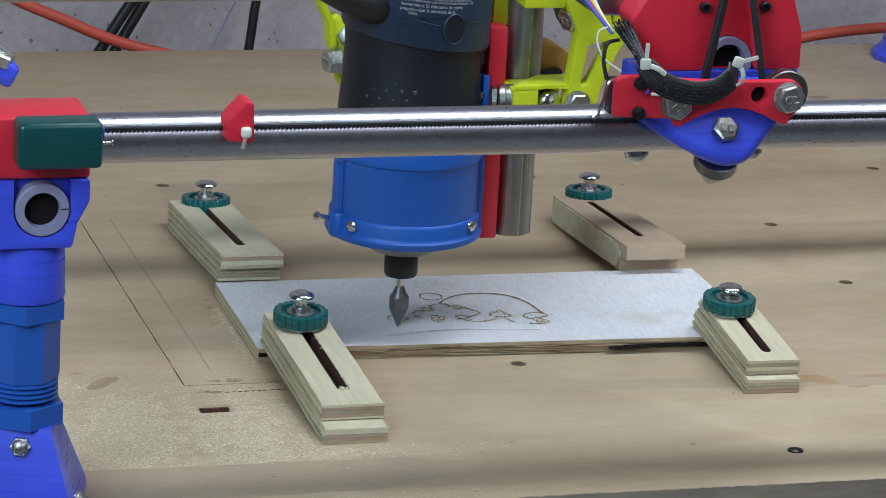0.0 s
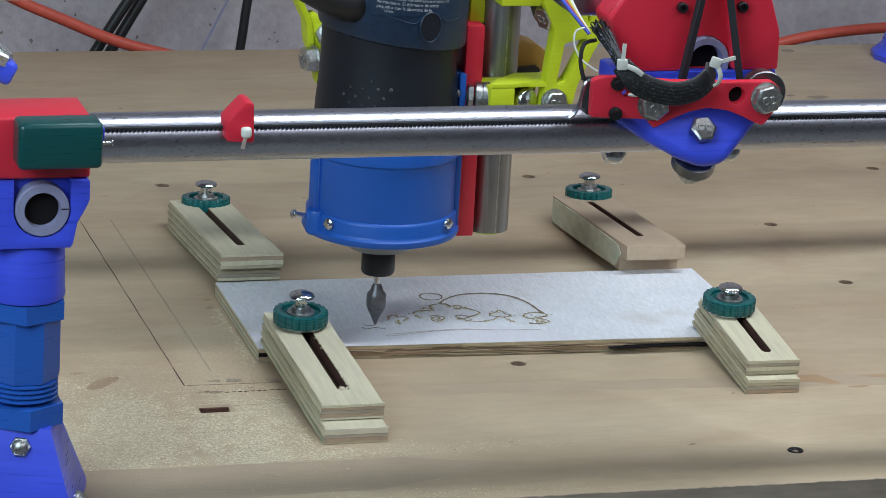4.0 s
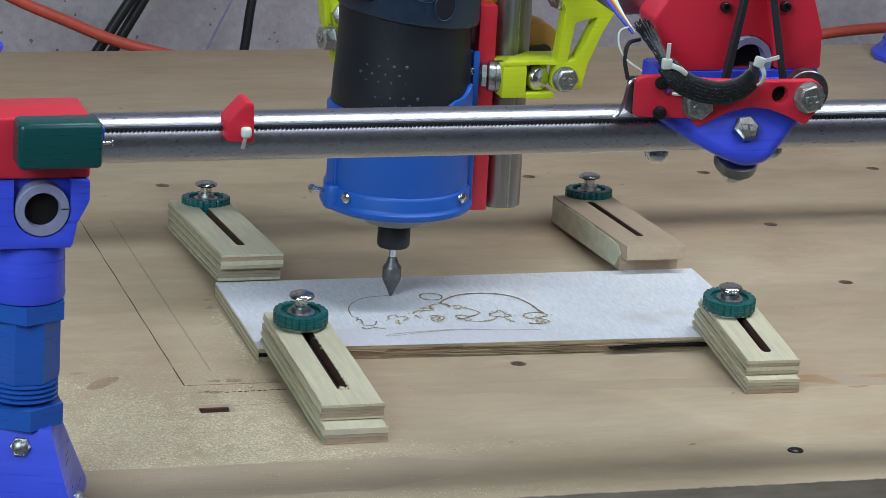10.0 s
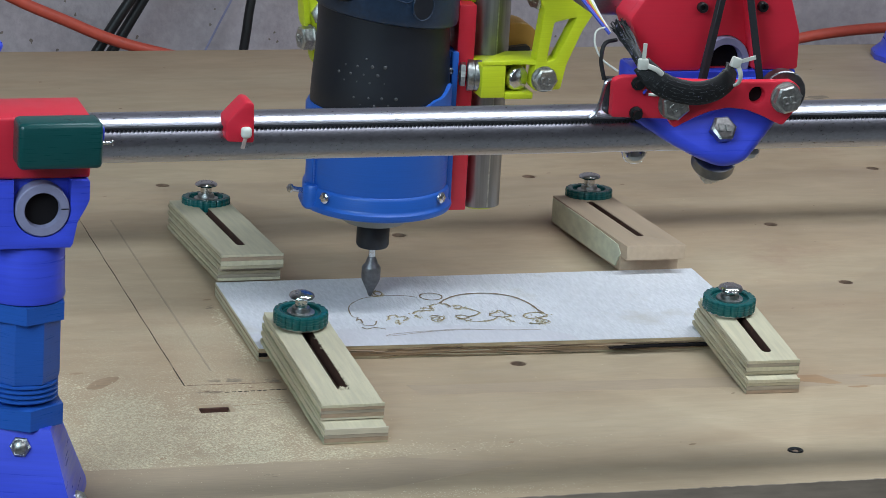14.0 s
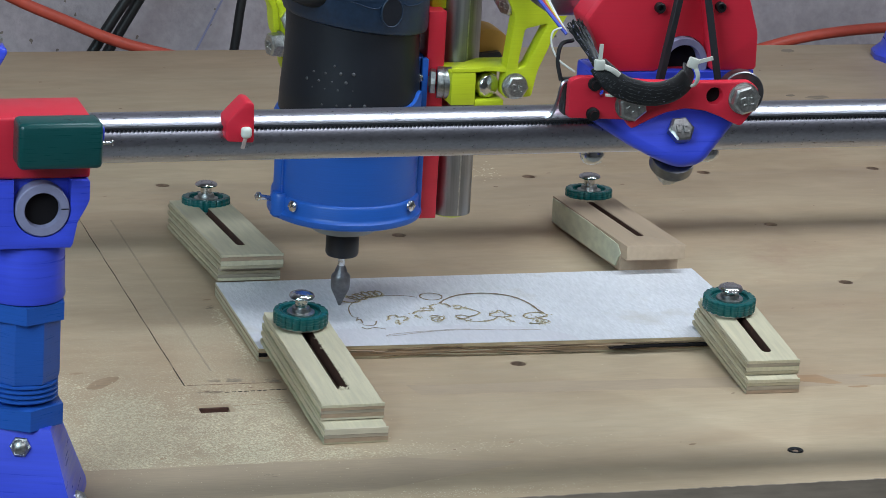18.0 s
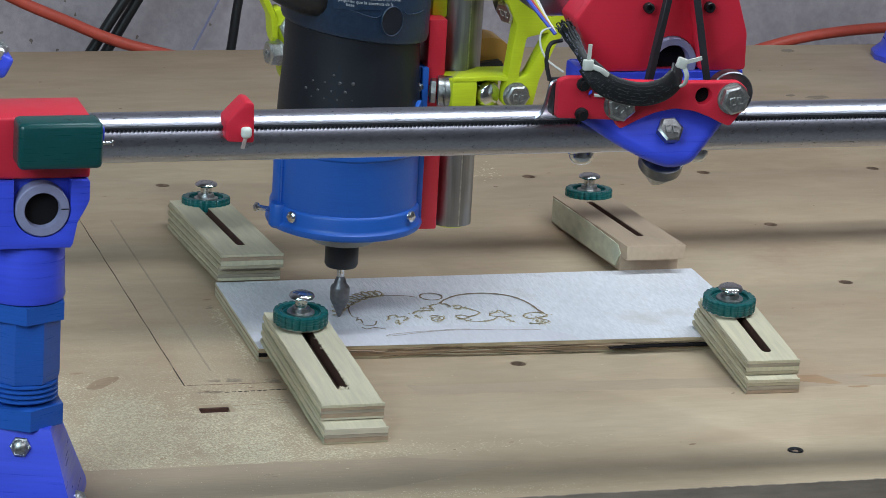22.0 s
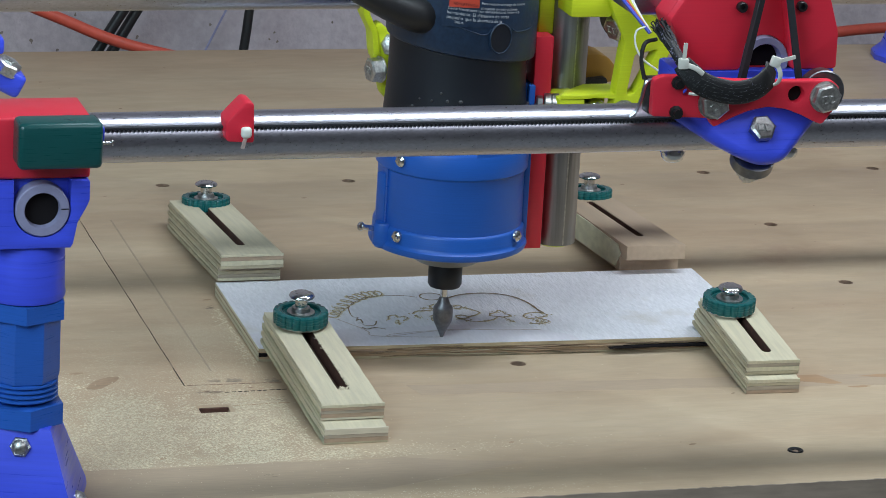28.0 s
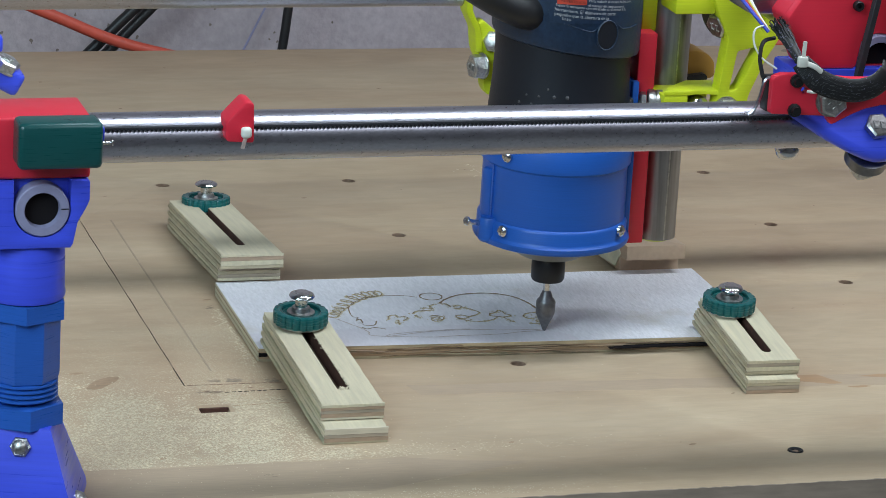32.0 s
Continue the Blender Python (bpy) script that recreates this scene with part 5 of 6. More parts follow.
# ---- the yellow tool carriage that holds the router's tubes ----
def make_tool_carriage():
    c = thing("tool_carriage", label="neon yellow printed truss carriage with bolts and bearings", category="carriage")
    part("arm_block", box(0.0500, 0.0640, -0.027, -0.002, 0.1214, 0.1400, 0.0010), YELLOW, c)
    part("pocket_back", box(0.0641, 0.0805, -0.0125, -0.002, 0.1210, 0.1400, 0.0010), YELLOW, c)
    part("lower_lip", box(0.0639, 0.0805, -0.0270, -0.0126, 0.1206, 0.1243, 0.0008), YELLOW, c)
    web = [(0.0500, -0.0270), (0.0640, -0.0270), (0.0660, -0.0262), (0.0690, -0.0250), (0.0740, -0.0252), (0.0800, -0.0270), (0.0830, -0.0270), (0.0860, -0.0030), (0.0705, -0.0030), (0.0560, -0.0165)]
    part("top_web", plate(web, [], 0.1401, 0.1425, 0.0006), YELLOW, c)
    arm = rounded([(0.0790, 0.1280), (0.0815, 0.1250), (0.0962, 0.1258), (0.0990, 0.1400), (0.1070, 0.1590), (0.1160, 0.1740), (0.1130, 0.1980), (0.1060, 0.1980), (0.1035, 0.1745), (0.0985, 0.1980), (0.0720, 0.1980), (0.0775, 0.1850), (0.0840, 0.1710), (0.0815, 0.1500)], 0.0018)
    hole = rounded([(0.0872, 0.1420), (0.0918, 0.1432), (0.1030, 0.1668), (0.0905, 0.1640)], 0.0014)
    part("truss_arm", plate(arm, [hole], 0.0180, 0.0275, 0.0012, UPRIGHT), YELLOW, c, "neon yellow truss arm with a slot")
    part("top_bar", box(0.0540, 0.0770, -0.0240, 0.000, 0.1840, 0.1980, 0.0012), YELLOW, c)
    part("rear_arm", plate(rounded([(0.0660, 0.1345), (0.1010, 0.1345), (0.1005, 0.1440), (0.0960, 0.1490), (0.0900, 0.1508), (0.0800, 0.1500), (0.066, 0.148)], 0.004), [], -0.050, -0.030, 0.001, UPRIGHT), BROWN, c, "amber printed part in shade")
    # black plate paints the shade of the gap between the arms
    part("gap_shade", plate(rounded([(0.0800, 0.1345), (0.0955, 0.1350), (0.0940, 0.1385), (0.0810, 0.1372)], 0.002), [], -0.032, -0.026, 0.0, UPRIGHT), BLACK, c)
    part("bolt", turned(hex_head(0.0122, 0.0042, False), axis((0.0455, -0.0135, 0.1320), (-0.96, 0.28, 0))), BOLT, c)
    part("bearing", lathe([(0.004, 0), (0.0084, 0), (0.0088, 0.0005), (0.0088, 0.0034), (0.0084, 0.0037), (0.0084, 0.0041), (0.0088, 0.0044), (0.0088, 0.0078), (0.004, 0.0082)], 28, axis((0.0456, -0.0136, 0.1315), (0.96, -0.28, 0))), BOLT, c)
    part("nut", turned(lathe([(0.0068, 0), (0.0068, 0.0050), (0.0072, 0.0056), (0.0072, 0.0080), (0.0062, 0.0096), (0.0040, 0.0104), (0, 0.0106)], 24), axis((0.0690, -0.0150, 0.1315), (0.4, -0.9, 0))), CHROME, c, "chrome domed nut")
    part("bolt", turned(hex_head(0.0118, 0.0052), axis((0.0858, -0.0277, 0.1322), (0, -1, 0))), ZINC, c, "zinc hexagon bolt")
    part("upper_bolt", turned(hex_head(0.0120, 0.0060), axis((0.0835, -0.0180, 0.1780), (-0.86, -0.42, -0.30))), ZINC, c)
    part("dark_roller", lathe([(0.0, 0), (0.0110, 0), (0.0110, 0.0070), (0, 0.0070)], 28, axis((0.0885, -0.0095, 0.1805), (-0.86, -0.42, -0.30))), DARKSTEEL, c)
    # the mirrored arm that shows past the router's other side
    fin = rounded([(-0.0370, 0.1900), (-0.0347, 0.1648), (-0.0294, 0.1546), (-0.0281, 0.1424), (-0.0240, 0.1424), (-0.0262, 0.1560), (-0.0310, 0.1660), (-0.0325, 0.1900)], 0.0015)
    part("far_fin", plate(fin, [], -0.080, -0.066, 0.001, UPRIGHT), YELLOW, c)
    la = rounded([(-0.0270, 0.1590), (-0.0235, 0.1600), (-0.0120, 0.1500), (-0.0080, 0.1380), (-0.0130, 0.1175), (-0.0195, 0.1170), (-0.0222, 0.1220), (-0.0228, 0.1330), (-0.0285, 0.1420)], 0.0022)
    part("far_truss_arm", plate(la, [], -0.078, -0.068, 0.0015, UPRIGHT), YELLOW, c)
    part("far_bolt", turned(hex_head(0.0120, 0.0075), axis((-0.0240, 0.0650, 0.1350), (-0.97, -0.22, 0))), ZINC, c)
    part("far_nut", turned(nut(0.0110, 0.0070), axis((-0.0165, 0.0680, 0.1480), (-0.5, -0.8, 0.2))), ZINC, c)
    part("bridge", box(-0.035, 0.115, 0.060, 0.105, 0.1990, 0.2100, 0.002), YELLOW, c)
    part("bridge_side", box(0.0600, 0.115, 0.010, 0.0598, 0.1990, 0.2100, 0.002), YELLOW, c)
    return c


TOOL = make_tool_carriage()


# ---- cords behind the table ----
def cord(name, pts, r, material, label):
    ob = mesh_object(name, sweep(smooth_path(pts, 10), r, 12), material)
    return tagged(ob, label, "cord")


cord("orange_cord", [(-0.2500, 0.545, 0.083), (-0.2126, 0.545, 0.0552), (-0.1716, 0.545, 0.0320), (-0.1376, 0.545, 0.0170), (-0.0947, 0.545, -0.0008), (-0.0419, 0.545, -0.0148), (0.05, 0.552, -0.038), (0.22, 0.552, -0.055), (0.34, 0.548, -0.036), (0.3990, 0.545, -0.0186), (0.4571, 0.545, -0.0038), (0.5195, 0.545, 0.0030), (0.59, 0.545, 0.0040), (0.75, 0.56, 0.006)], 0.0043, ORANGE, "orange extension cord hanging against the wall")
CORDS = [
    cord("black_cord", [(-0.045, 0.56, 0.085), (-0.0812, 0.56, 0.0275), (-0.1046, 0.56, -0.0104), (-0.20, 0.56, -0.17)], 0.0042, BLACK, "black cable hanging behind the table"),
    cord("black_cord", [(-0.036, 0.569, 0.085), (-0.0704, 0.569, 0.0240), (-0.0922, 0.569, -0.0142), (-0.18, 0.569, -0.17)], 0.0042, BLACK, "black cable hanging behind the table"),
    cord("black_cord", [(0.026, 0.56, 0.10), (0.0138, 0.56, 0.0267), (0.0092, 0.56, -0.0118), (-0.006, 0.56, -0.12)], 0.0036, BLACK, "thin black cable hanging behind the table"),
]

# thin bluish grey line that sways with the thin black cable
PALE_LINE = cord("pale_line", [(0.026, 0.605, 0.050), (0.0089, 0.605, 0.0165), (-0.0085, 0.605, -0.0195), (-0.0130, 0.605, -0.0287), (-0.036, 0.605, -0.075)], 0.0009, GREYPVC, "thin pale line against the wall")


# ---- sawdust ----
def make_sawdust():
    rng = random.Random(21)
    verts, faces = [], []

    def crumb(x, y, z, s):
        k = len(verts)
        a = rng.uniform(0, 6.28)
        e = rng.uniform(0.35, 0.8)
        h = s * rng.uniform(0.12, 0.32)
        ca, sa = math.cos(a), math.sin(a)
        for u, v, w in ((-1, -e, 0), (1, -e, 0), (0.8, e, 0), (-0.9, e, 0), (-0.3, -0.2 * e, h / s), (0.5, 0.3 * e, h / s)):
            verts.append((x + s * (u * ca - v * sa), y + s * (u * sa + v * ca), z + s * w))
        for f in ((0, 1, 4), (1, 5, 4), (1, 2, 5), (2, 3, 5), (3, 4, 5), (3, 0, 4)):
            faces.append(tuple(k + i for i in f))
    def density(x, y):
        d = 1.25 * math.exp(-((y + 0.312) / 0.070) ** 4) * math.exp(-max(0, x + 0.185) / 0.030) + 0.35 * math.exp(-((y + 0.235) / 0.03) ** 2) * math.exp(-max(0, x + 0.275) / 0.03)
        d += 0.012 * math.exp(-max(0, y + 0.25) / 0.05)
        d += 0.22 * math.exp(-((y + 0.336) / 0.007) ** 2) * math.exp(-max(0, x + 0.13) / 0.05) + (0.30 if y < -0.392 else 0.0) * math.exp(-((x + 0.11) / 0.05) ** 2)
        d *= 0.40 + 0.8 * max(0.0, 0.5 + noise.noise((x * 34, y * 22, 3))) + 0.7 * noise.noise((x * 120, y * 90, 7))
        if y < -0.3440 + 0.002 * noise.noise((x * 90, 0, 5)):
            d *= (0.03 if x < -0.17 else 0.08) if y > -0.388 or x < -0.17 else 0.8
        if -0.1605 < x and y > -0.326:
            d *= 0.1
        return 0.0 if -0.208 < x < -0.189 and -0.2695 < y < -0.2575 else d
    n = 0
    while n < 50000:
        x, y = rng.uniform(-0.36, 0.0), rng.uniform(-0.402, 0.02)
        if rng.random() < density(x, y):
            crumb(x, y, 0.0, rng.choice((0.0002, 0.00025, 0.0003, 0.0004, 0.0005)))
            n += 1
    # powder between the lines and the board
    n = 0
    while n < 42000:
        x, y = rng.uniform(-0.31, -0.16), rng.uniform(-0.29, 0.03)
        d = math.exp(-max(0.0, abs(x + 0.178) - 0.012) / 0.014) * math.exp(-max(0.0, abs(y + 0.195) - 0.06) / 0.03) + 0.4 * math.exp(-max(0.0, abs(x + 0.245) - 0.035) / 0.02) * math.exp(-max(0.0, abs(y + 0.22) - 0.03) / 0.03)
        if rng.random() < d * (0.5 + noise.noise((x * 40, y * 25, 9))) and not (-0.208 < x < -0.189 and -0.2695 < y < -0.2575):
            crumb(x, y, 0.0, rng.choice((0.00012, 0.00016, 0.0002)))
            n += 1
    for i in range(1000):
        x, y = -0.155 - abs(rng.gauss(0, 0.07)), rng.uniform(-0.33, -0.03)
        if not (-0.208 < x < -0.189 and -0.2695 < y < -0.2575):
            crumb(x, y, 0.0, rng.choice((0.0002, 0.0003)))
    for i in range(120):
        crumb(rng.uniform(0.0, 0.42), rng.uniform(-0.38, 0.4), 0, rng.choice((0.0003, 0.0005)))
    fine = (list(verts), list(faces))
    verts.clear()
    faces.clear()
    n = 0
    while n < 7000:
        x, y = rng.uniform(-0.36, 0.0), rng.uniform(-0.402, -0.08)
        d = density(x, y)
        if rng.random() < d * d:
            crumb(x, y, 0.0001, rng.choice((0.0003, 0.0004, 0.0006, 0.0008)))
            n += 1
    for i in range(420):
        crumb(-0.1605 - abs(rng.gauss(0, 0.003)), rng.uniform(-0.20, -0.10), 0.0, rng.choice((0.0003, 0.0004, 0.0006)))
    for i in range(60):
        crumb(rng.gauss(0.076, 0.006), rng.gauss(0.165, 0.012), 0, rng.choice((0.0005, 0.0009)))
    me = bpy.data.meshes.new("wood_shavings")
    me.from_pydata(verts, [], faces)
    me.materials.append(CURL)
    tagged(new("wood_shavings", me), "pale curled shavings scattered in the sawdust", "shavings", kind="stuff")
    verts, faces = fine
    me = bpy.data.meshes.new("sawdust")
    me.from_pydata(verts, [], faces)
    me.materials.append(DUST)
    ob = new("sawdust", me)
    return tagged(ob, "pale scattered sawdust on the table", "sawdust", kind="stuff")


make_sawdust()


def make_specks():
    """Small dark knots and crumbs of bark in the table's face."""
    rng = random.Random(77)
    verts, faces = [], []
    for i in range(90):
        x, y = rng.uniform(-0.20, 0.55), rng.uniform(-0.38, 0.48)
        if -0.17 < x < 0.14 and -0.33 < y < 0.07:
            continue
        a, s, e, k = rng.uniform(-0.3, 0.3), rng.choice((0.0006, 0.0008, 0.0012, 0.002)), rng.uniform(0.3, 0.6), len(verts)
        for j in range(6):
            u, v = s * math.cos(j * 1.047) * rng.uniform(0.7, 1.1), s * e * math.sin(j * 1.047) * rng.uniform(0.7, 1.1)
            verts.append((x + u * math.cos(a) - v * math.sin(a), y + u * math.sin(a) + v * math.cos(a), 0.00012))
        faces.append(tuple(range(k, k + 6)))
    me = bpy.data.meshes.new("specks")
    me.from_pydata(verts, [], faces)
    me.materials.append(BORE)
    ob = new("specks", me)
    ob.parent = TABLE_OB
    tagged(ob, "small dark knots and specks", kind="stuff")


make_specks()


# ---- the engraving ----
def groove(path, w, depth_mat, parent, name="engraved_line", wob=0.0, seed=1):
    """A thin dark groove strip that lies in the face of the board."""
    rng = random.Random(seed)
    t = bmesh.new()
    rows = []
    for i, p in enumerate(path):
        d = (path[min(i + 1, len(path) - 1)] - path[max(i - 1, 0)]).normalized()
        s = Vector((-d.y, d.x, 0)) * (w / 2) * (1 + rng.uniform(-wob, wob))
        rows.append([t.verts.new(q) for q in (p + s, p + s * 0.3 - Vector((0, 0, 0.0001)), p - s * 0.3 - Vector((0, 0, 0.0001)), p - s)])
    for a, c in zip(rows, rows[1:]):
        for k in range(3):
            t.faces.new((a[k], a[k + 1], c[k + 1], c[k]))
    bmesh.ops.recalc_face_normals(t, faces=t.faces)
    return part(name, t, depth_mat, parent)


def curl(cx, cy, r, a0, a1, sq=1.0, n=14):
    return [Vector((cx + r * math.cos(radians(a0 + (a1 - a0) * i / n)), cy + sq * r * math.sin(radians(a0 + (a1 - a0) * i / n)), BOARD_TOP + 0.0003)) for i in range(n + 1)]


RAW = mat("bared_wood", (0.60, 0.51, 0.33), 0.8, 0, (900, 900, 900), 0.3)
BROWNLINE = mat("shallow_scratch", (0.50, 0.40, 0.34), 0.8, 0, (900, 900, 900), 0.3)


def make_engraving():
    k = 0
    # what is already cut: the arch, the ring and the row of scrolls
    def stroke(w, *pts):
        return smooth_path([(x / 1000, y / 1000, BOARD_TOP + 0.0003) for x, y in pts], 6), w
    strokes = [
        stroke(1.3, (-39.4, -127.9), (-35.0, -122.1), (-26.3, -115.3), (-17.7, -112.7), (-8.6, -112.6), (-0.4, -115.3), (5.8, -120.6), (10.0, -128.8), (12.2, -137.8), (13.2, -147.0), (14.6, -151.3)),
        (curl(-0.0412, -0.1155, 0.0064, 0, 360, 1.0, 28), 1.0),
        stroke(1.3, (-39.4, -127.9), (-35.9, -131.1), (-35.5, -135.3)),
        stroke(0.9, (14.6, -151.3), (10.0, -150.1), (3.9, -151.8), (1.2, -156.6), (3.4, -160.3), (9.3, -159.2), (13.8, -157.4), (15.4, -154.1), (11.9, -151.0)),
        stroke(0.9, (5.6, -165.6), (8.5, -161.5), (12.2, -164.0), (12.9, -166.8), (9.3, -169.4), (3.3, -169.4), (0.3, -168.4)),
        stroke(0.8, (5.6, -165.6), (7.7, -167.6), (9.8, -166.1)),
        stroke(0.9, (-16.5, -149.5), (-12.6, -147.5), (-9.9, -144.4), (-8.2, -146.0), (-7.9, -150.5), (-5.4, -153.1), (-7.3, -155.7), (-11.8, -155.8), (-17.0, -152.9), (-16.5, -149.5)),
        stroke(0.7, (-10.7, -156.0), (-9.2, -161.6), (-6.7, -165.9)),
        stroke(0.7, (-13.2, -155.0), (-18.7, -160.5), (-24.9, -162.8), (-32.0, -160.7), (-37.1, -155.7)),
        stroke(0.9, (-25.2, -139.9), (-22.7, -144.3), (-21.9, -147.2), (-25.2, -150.9), (-29.7, -153.1), (-33.2, -150.0), (-37.0, -151.7), (-36.0, -155.8), (-31.6, -155.7), (-29.7, -153.1)),
        stroke(0.9, (-33.9, -135.5), (-30.2, -132.4), (-29.0, -136.0), (-32.2, -139.2), (-33.8, -137.2)),
        stroke(0.7, (-29.0, -136.0), (-27.0, -138.6), (-25.2, -139.9)),
        stroke(1.1, (-43.1, -129.3), (-46.8, -132.3), (-46.4, -136.9), (-49.9, -135.5), (-52.3, -136.2)),
        stroke(1.0, (-60.1, -144.6), (-56.8, -140.5), (-52.4, -140.3), (-46.5, -139.3)),
        stroke(0.9, (-60.0, -148.0), (-58.8, -150.2), (-57.8, -151.7)),
        stroke(0.8, (-52.0, -150.6), (-48.9, -149.3), (-44.8, -152.1), (-45.2, -155.5), (-49.1, -159.4), (-52.3, -157.4), (-51.2, -153.5), (-47.9, -151.8), (-47.1, -154.6), (-49.7, -156.0)),
        stroke(0.9, (-76.6, -153.0), (-74.5, -147.4), (-70.3, -145.9), (-70.2, -149.3), (-65.9, -149.8), (-65.1, -152.6), (-68.9, -156.5)),
        stroke(0.8, (-71.3, -155.2), (-72.2, -158.9), (-72.7, -162.5)),
    ]
    for path, w in strokes:
        # from the fourth stroke on, the dark line paints the cut's shadowed side
        line = groove(path, (0.95 if k < 3 else 0.65) * w / 1000, CUT if k < 3 else SCROLL, BOARD, "engraved_scroll", 0.5, k)
        if k > 2:
            groove([p + Vector((0.0002, -0.0003, -0.00018)) for p in path], 1.25 * w / 1000, RAW, line, "bared_wood", 0.6, 40 + k)
        k += 1
    for path, w in (stroke(0.7, (-85.5, -181.8), (-77.9, -181.1), (-64.1, -177.7), (-50.6, -176.0), (-35.5, -176.1)),
                    stroke(0.6, (-85.5, -181.8), (-81.6, -179.0), (-68.0, -176.6), (-52.5, -175.1), (-39.4, -174.6), (-29.3, -176.8), (-17.8, -178.8)), stroke(0.7, (-17.8, -178.8), (-6.0, -179.8), (3.5, -180.5))):
        groove(path, 0.6 * w / 1000, BROWNLINE, BOARD, "scratched_line", 0.4, k)
        k += 1
    chips(BOARD, strokes)


def chips(parent, strokes):
    rng = random.Random(8)
    verts, faces = [], []
    for path, w in strokes[2:]:
        for i in range(24):
            p = rng.choice(path)
            x, y, z = p.x + rng.gauss(0, 0.0012), p.y + rng.gauss(0, 0.0012), BOARD_TOP
            s, a = rng.uniform(0.0003, 0.0008), rng.uniform(0, 6.28)
            k = len(verts)
            ca, sa = math.cos(a), math.sin(a)
            for u, v, h in ((-1, -0.4, 0), (1, -0.4, 0.2), (0.9, 0.4, 0.2), (-1, 0.4, 0), (0, 0, 0.8)):
                verts.append((x + s * (u * ca - v * sa), y + s * (u * sa + v * ca), z + s * h))
            for f in ((0, 1, 4), (1, 2, 4), (2, 3, 4), (3, 0, 4)):
                faces.append(tuple(k + q for q in f))
    me = bpy.data.meshes.new("wood_litter")
    me.from_pydata(verts, [], faces)
    me.materials.append(CHIP)
    ob = new("wood_litter", me)
    ob.parent = parent
    tagged(ob, "curled wood chips round the cuts", kind="stuff")


make_engraving()

# the cut that grows behind the point: short pieces that come up through the face as the point passes
TRAIL = []


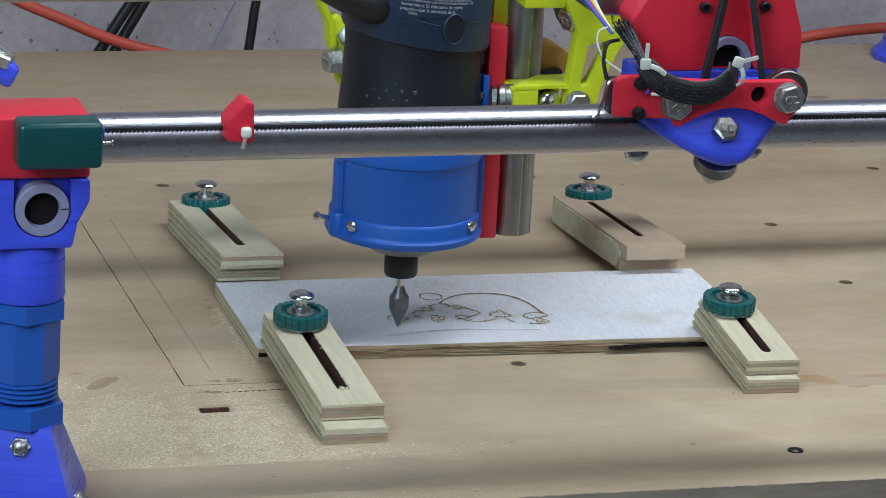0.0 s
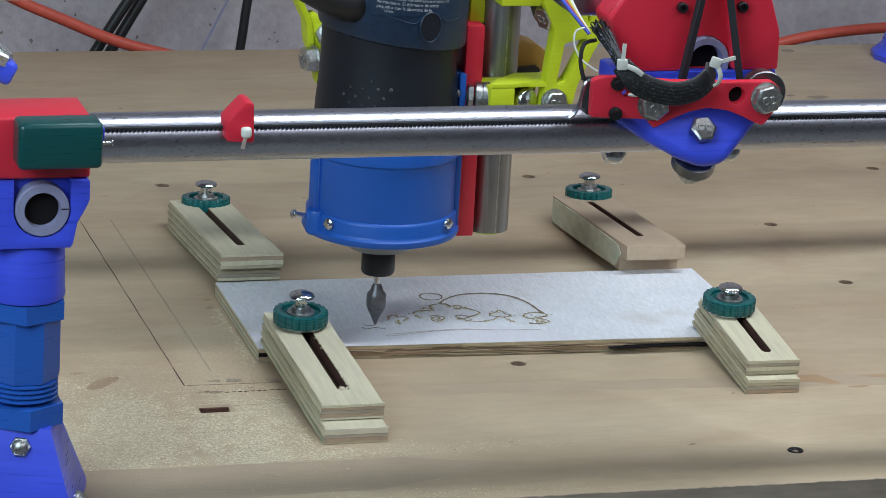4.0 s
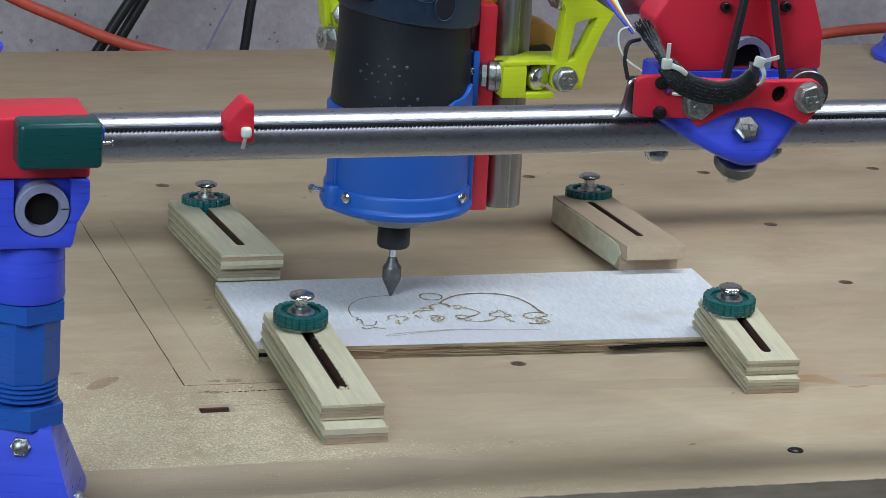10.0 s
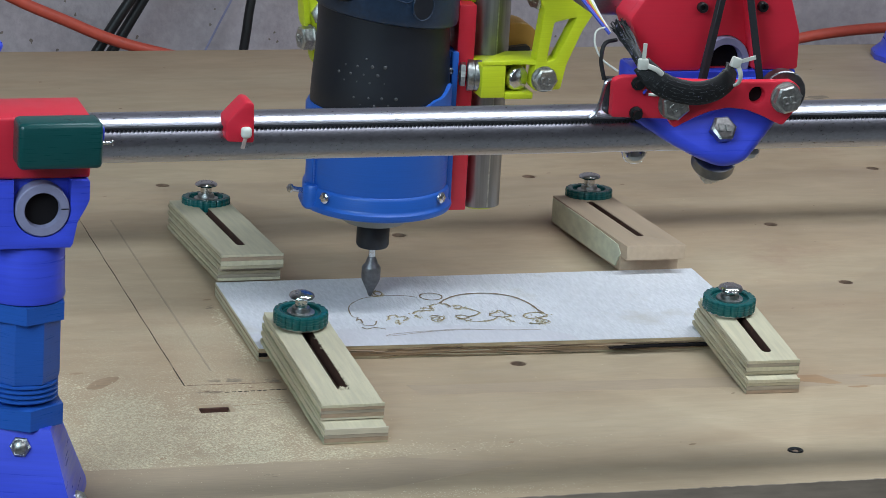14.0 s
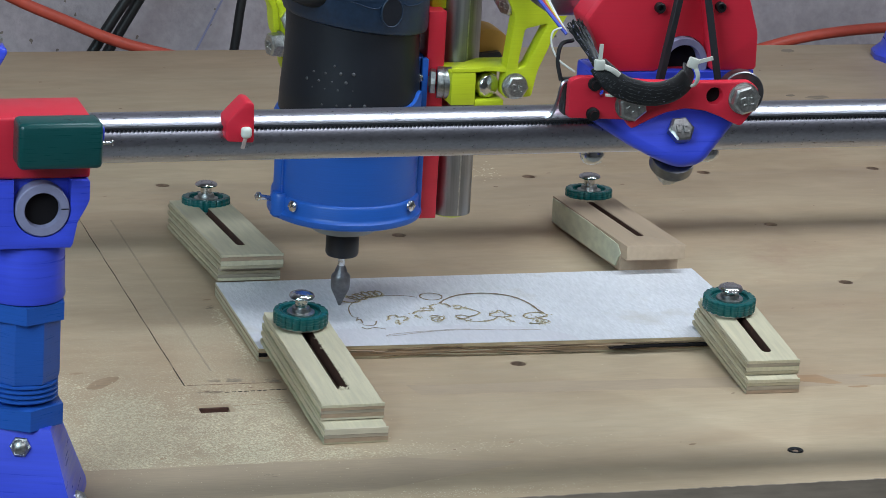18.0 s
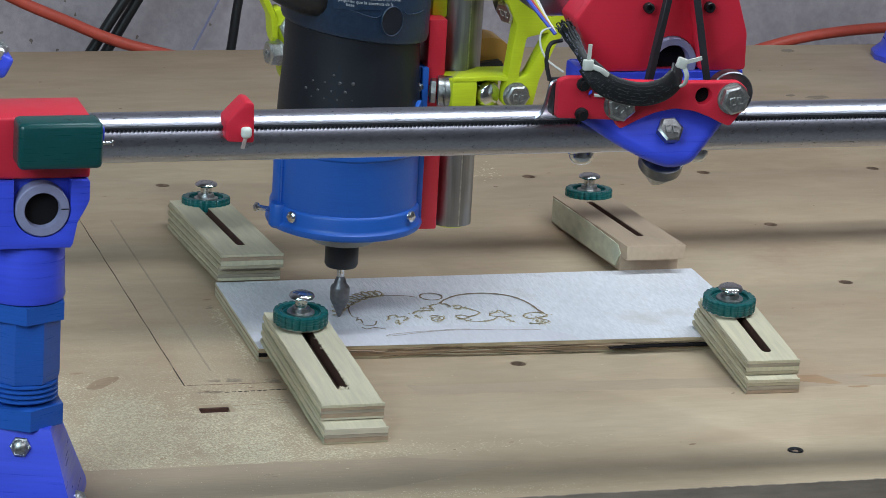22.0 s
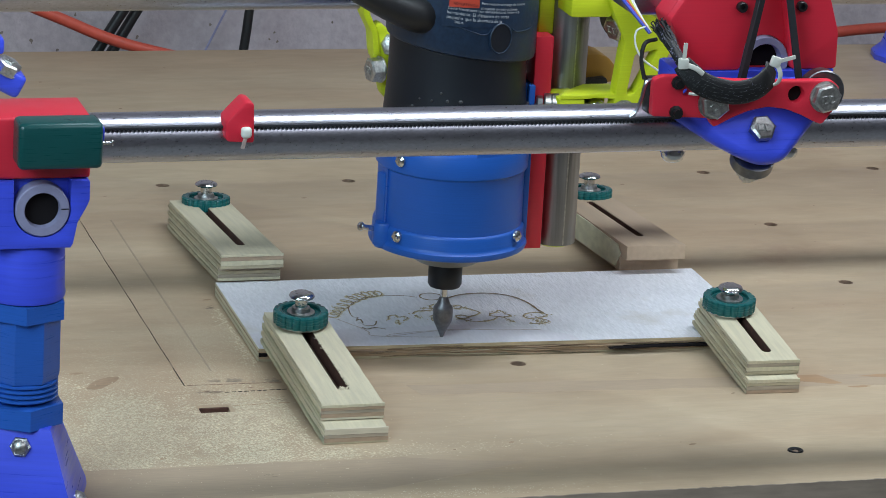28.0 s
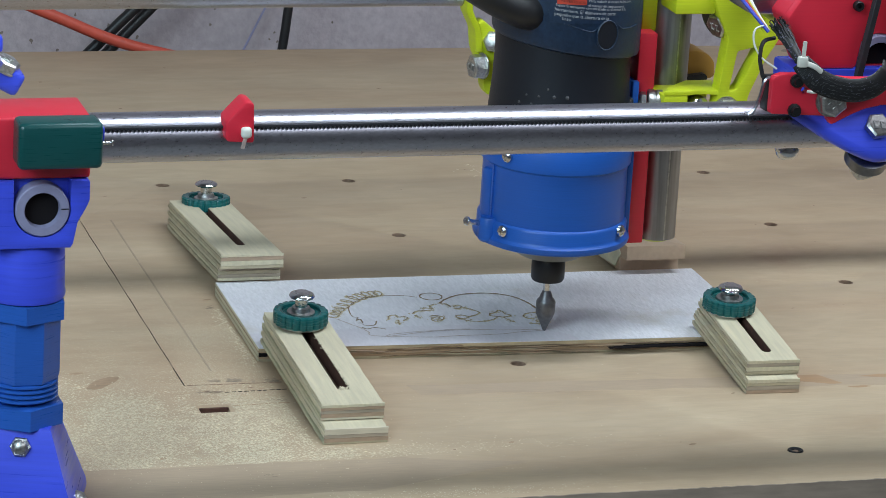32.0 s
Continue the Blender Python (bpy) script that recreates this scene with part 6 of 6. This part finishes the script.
def make_trail():
    for i, (a, b) in enumerate(zip(HEAD, HEAD[1:])):
        if a[3] > 0.001 or b[3] > 0.001:
            continue
        p0 = HEAD[i - 1] if i else a
        p3 = HEAD[i + 2] if i + 2 < len(HEAD) else b
        path = smooth_path([(q[1], q[2], BOARD_TOP + 0.0003) for q in (p0, a, b, p3)], 6)[6:13] if i and i + 2 < len(HEAD) else smooth_path([(a[1], a[2], BOARD_TOP + 0.0003), (b[1], b[2], BOARD_TOP + 0.0003)], 6)
        if a[0] < 5.4 or 12.4 < a[0] < 23.0:
            continue
        ob = groove(path, 0.00055, CUT if a[0] < 12 else BROWNLINE, BOARD, "engraved_line", 0.5, i)
        TRAIL.append((ob, a[0], b[0]))
    for t0, t1, pts in ((0.2, 1.2, ((-82.3, -170.0), (-87.9, -166.7), (-92.6, -168.5), (-95.0, -165.3))), (1.2, 3.3, ((-93.4, -161.1), (-90.1, -163.1), (-86.6, -161.9), (-83.8, -155.5))),
                        (3.3, 5.5, ((-94.6, -157.6), (-92.5, -157.9), (-92.3, -151.2), (-95.3, -154.2)))):
        TRAIL.append((groove(smooth_path([(x / 1000, y / 1000, BOARD_TOP + 0.0003) for x, y in pts], 6), 0.0008, SCROLL, BOARD, "engraved_scroll", 0.4, int(10 * t0)), t0, t1))
    # the looped border: a coil that follows the arc's outer side from its top down to the end
    mid = smooth_path([(x / 1000, y / 1000, BOARD_TOP + 0.0003) for x, y in ((-68.6, -106.8), (-73.9, -107.0), (-80.5, -110.0), (-89.4, -117.5), (-96.6, -127.6), (-101.9, -136.8), (-105.6, -144.6))], 40)
    rng = random.Random(17)
    coil, turns = [], 10.5
    for i in range(len(mid)):
        u = i / (len(mid) - 1)
        d = (mid[min(i + 1, len(mid) - 1)] - mid[max(i - 1, 0)]).normalized()
        s = Vector((-d.y, d.x, 0))
        wide = 0.0026 + 0.0026 * math.sin(math.pi * min(1.0, 0.25 + 0.9 * u))
        coil.append(mid[i] + s * (wide * math.cos(2 * math.pi * turns * u)) + d * (0.0030 * math.sin(2 * math.pi * turns * u)))
    steps = 36
    for i in range(steps):
        a, b = i * (len(coil) - 1) // steps, (i + 1) * (len(coil) - 1) // steps
        # dark line is the loop's painted shadow side; bared wood lies beside it
        ob = groove(coil[a:b + 1], 0.0006, SCROLL, BOARD, "engraved_loop", 0.5, 60 + i)
        groove([p + Vector((0.0002, -0.0003, -0.00018)) for p in coil[a:b + 1]], 0.0012, RAW, ob, "bared_wood", 0.7, 160 + i)
        verts, faces = [], []
        for q in range(6):
            p = rng.choice(coil[a:b + 1])
            x, y, w, an = p.x + rng.gauss(0, 0.0008), p.y + rng.gauss(0, 0.0008), rng.uniform(0.0003, 0.0008), rng.uniform(0, 6.28)
            k, ca, sa = len(verts), math.cos(an), math.sin(an)
            for u, v, h in ((-1, -0.4, 0), (1, -0.4, 0.3), (0.9, 0.4, 0.3), (-1, 0.4, 0), (0, 0, 0.9)):
                verts.append((x + w * (u * ca - v * sa), y + w * (u * sa + v * ca), BOARD_TOP + w * h))
            faces += [(k, k + 1, k + 4), (k + 1, k + 2, k + 4), (k + 2, k + 3, k + 4), (k + 3, k, k + 4)]
        me = bpy.data.meshes.new("wood_litter")
        me.from_pydata(verts, [], faces)
        me.materials.append(CHIP)
        chip = new("wood_litter", me)
        chip.parent = ob
        tagged(chip, "curled wood chips", kind="stuff")
        TRAIL.append((ob, 12.4 + 10.6 * i / steps, 12.4 + 10.6 * (i + 1) / steps))


make_trail()


def motions():
    walk(ROUTER, [(t, pose(x, y, BOARD_TOP - 0.0003 + lift)) for t, x, y, lift in HEAD])
    walk(TOOL, [(t, pose(x, y, BOARD_TOP)) for t, x, y, lift in HEAD])
    walk(FRONT, [(t, pose(x + 0.0934, RAIL_Y, RAIL_Z)) for t, x, y, lift in HEAD])
    walk(SIDE, [(t, pose(0, y + 0.080, 0)) for t, x, y, lift in HEAD])
    swing = [(0, 0), (1, -0.0039), (2, -0.0064), (3, -0.006), (6, -0.0086), (8, -0.0086), (9, -0.0056), (10, -0.0034), (11, 0.0017), (12, -0.0013), (14, -0.0039), (17, -0.0099),
             (19, -0.012), (22, -0.0138), (24, -0.0146), (25, -0.0133), (28, -0.0039), (29, 0), (30, 0.0095), (31, 0.0163), (32, 0.0262)]
    pivot = Matrix.Translation((-0.092, 0.56, 0.01))
    walk(PALE_LINE, [(t, pose(d, 0, 0)) for t, d in swing])
    for k, ob in enumerate(CORDS):
        if k == 2:
            walk(ob, [(t, pose(d, 0, 0)) for t, d in swing])
        else:
            walk(ob, [(t, pose(0.45 * min(d, 0.004), 0, 0) @ pivot @ pose(0, 0, 0, 0, 560 * max(0.0, d - 0.001), 0) @ pivot.inverted()) for t, d in swing])
    sunk = pose(0, 0, -0.0014)
    for ob, a, b in TRAIL:
        rows = [(0.0, sunk)] if a > 0 else []
        walk(ob, rows + [(a, sunk), (b, pose(0, 0, 0))] + ([(32.0, pose(0, 0, 0))] if b < 32 else []))


motions()
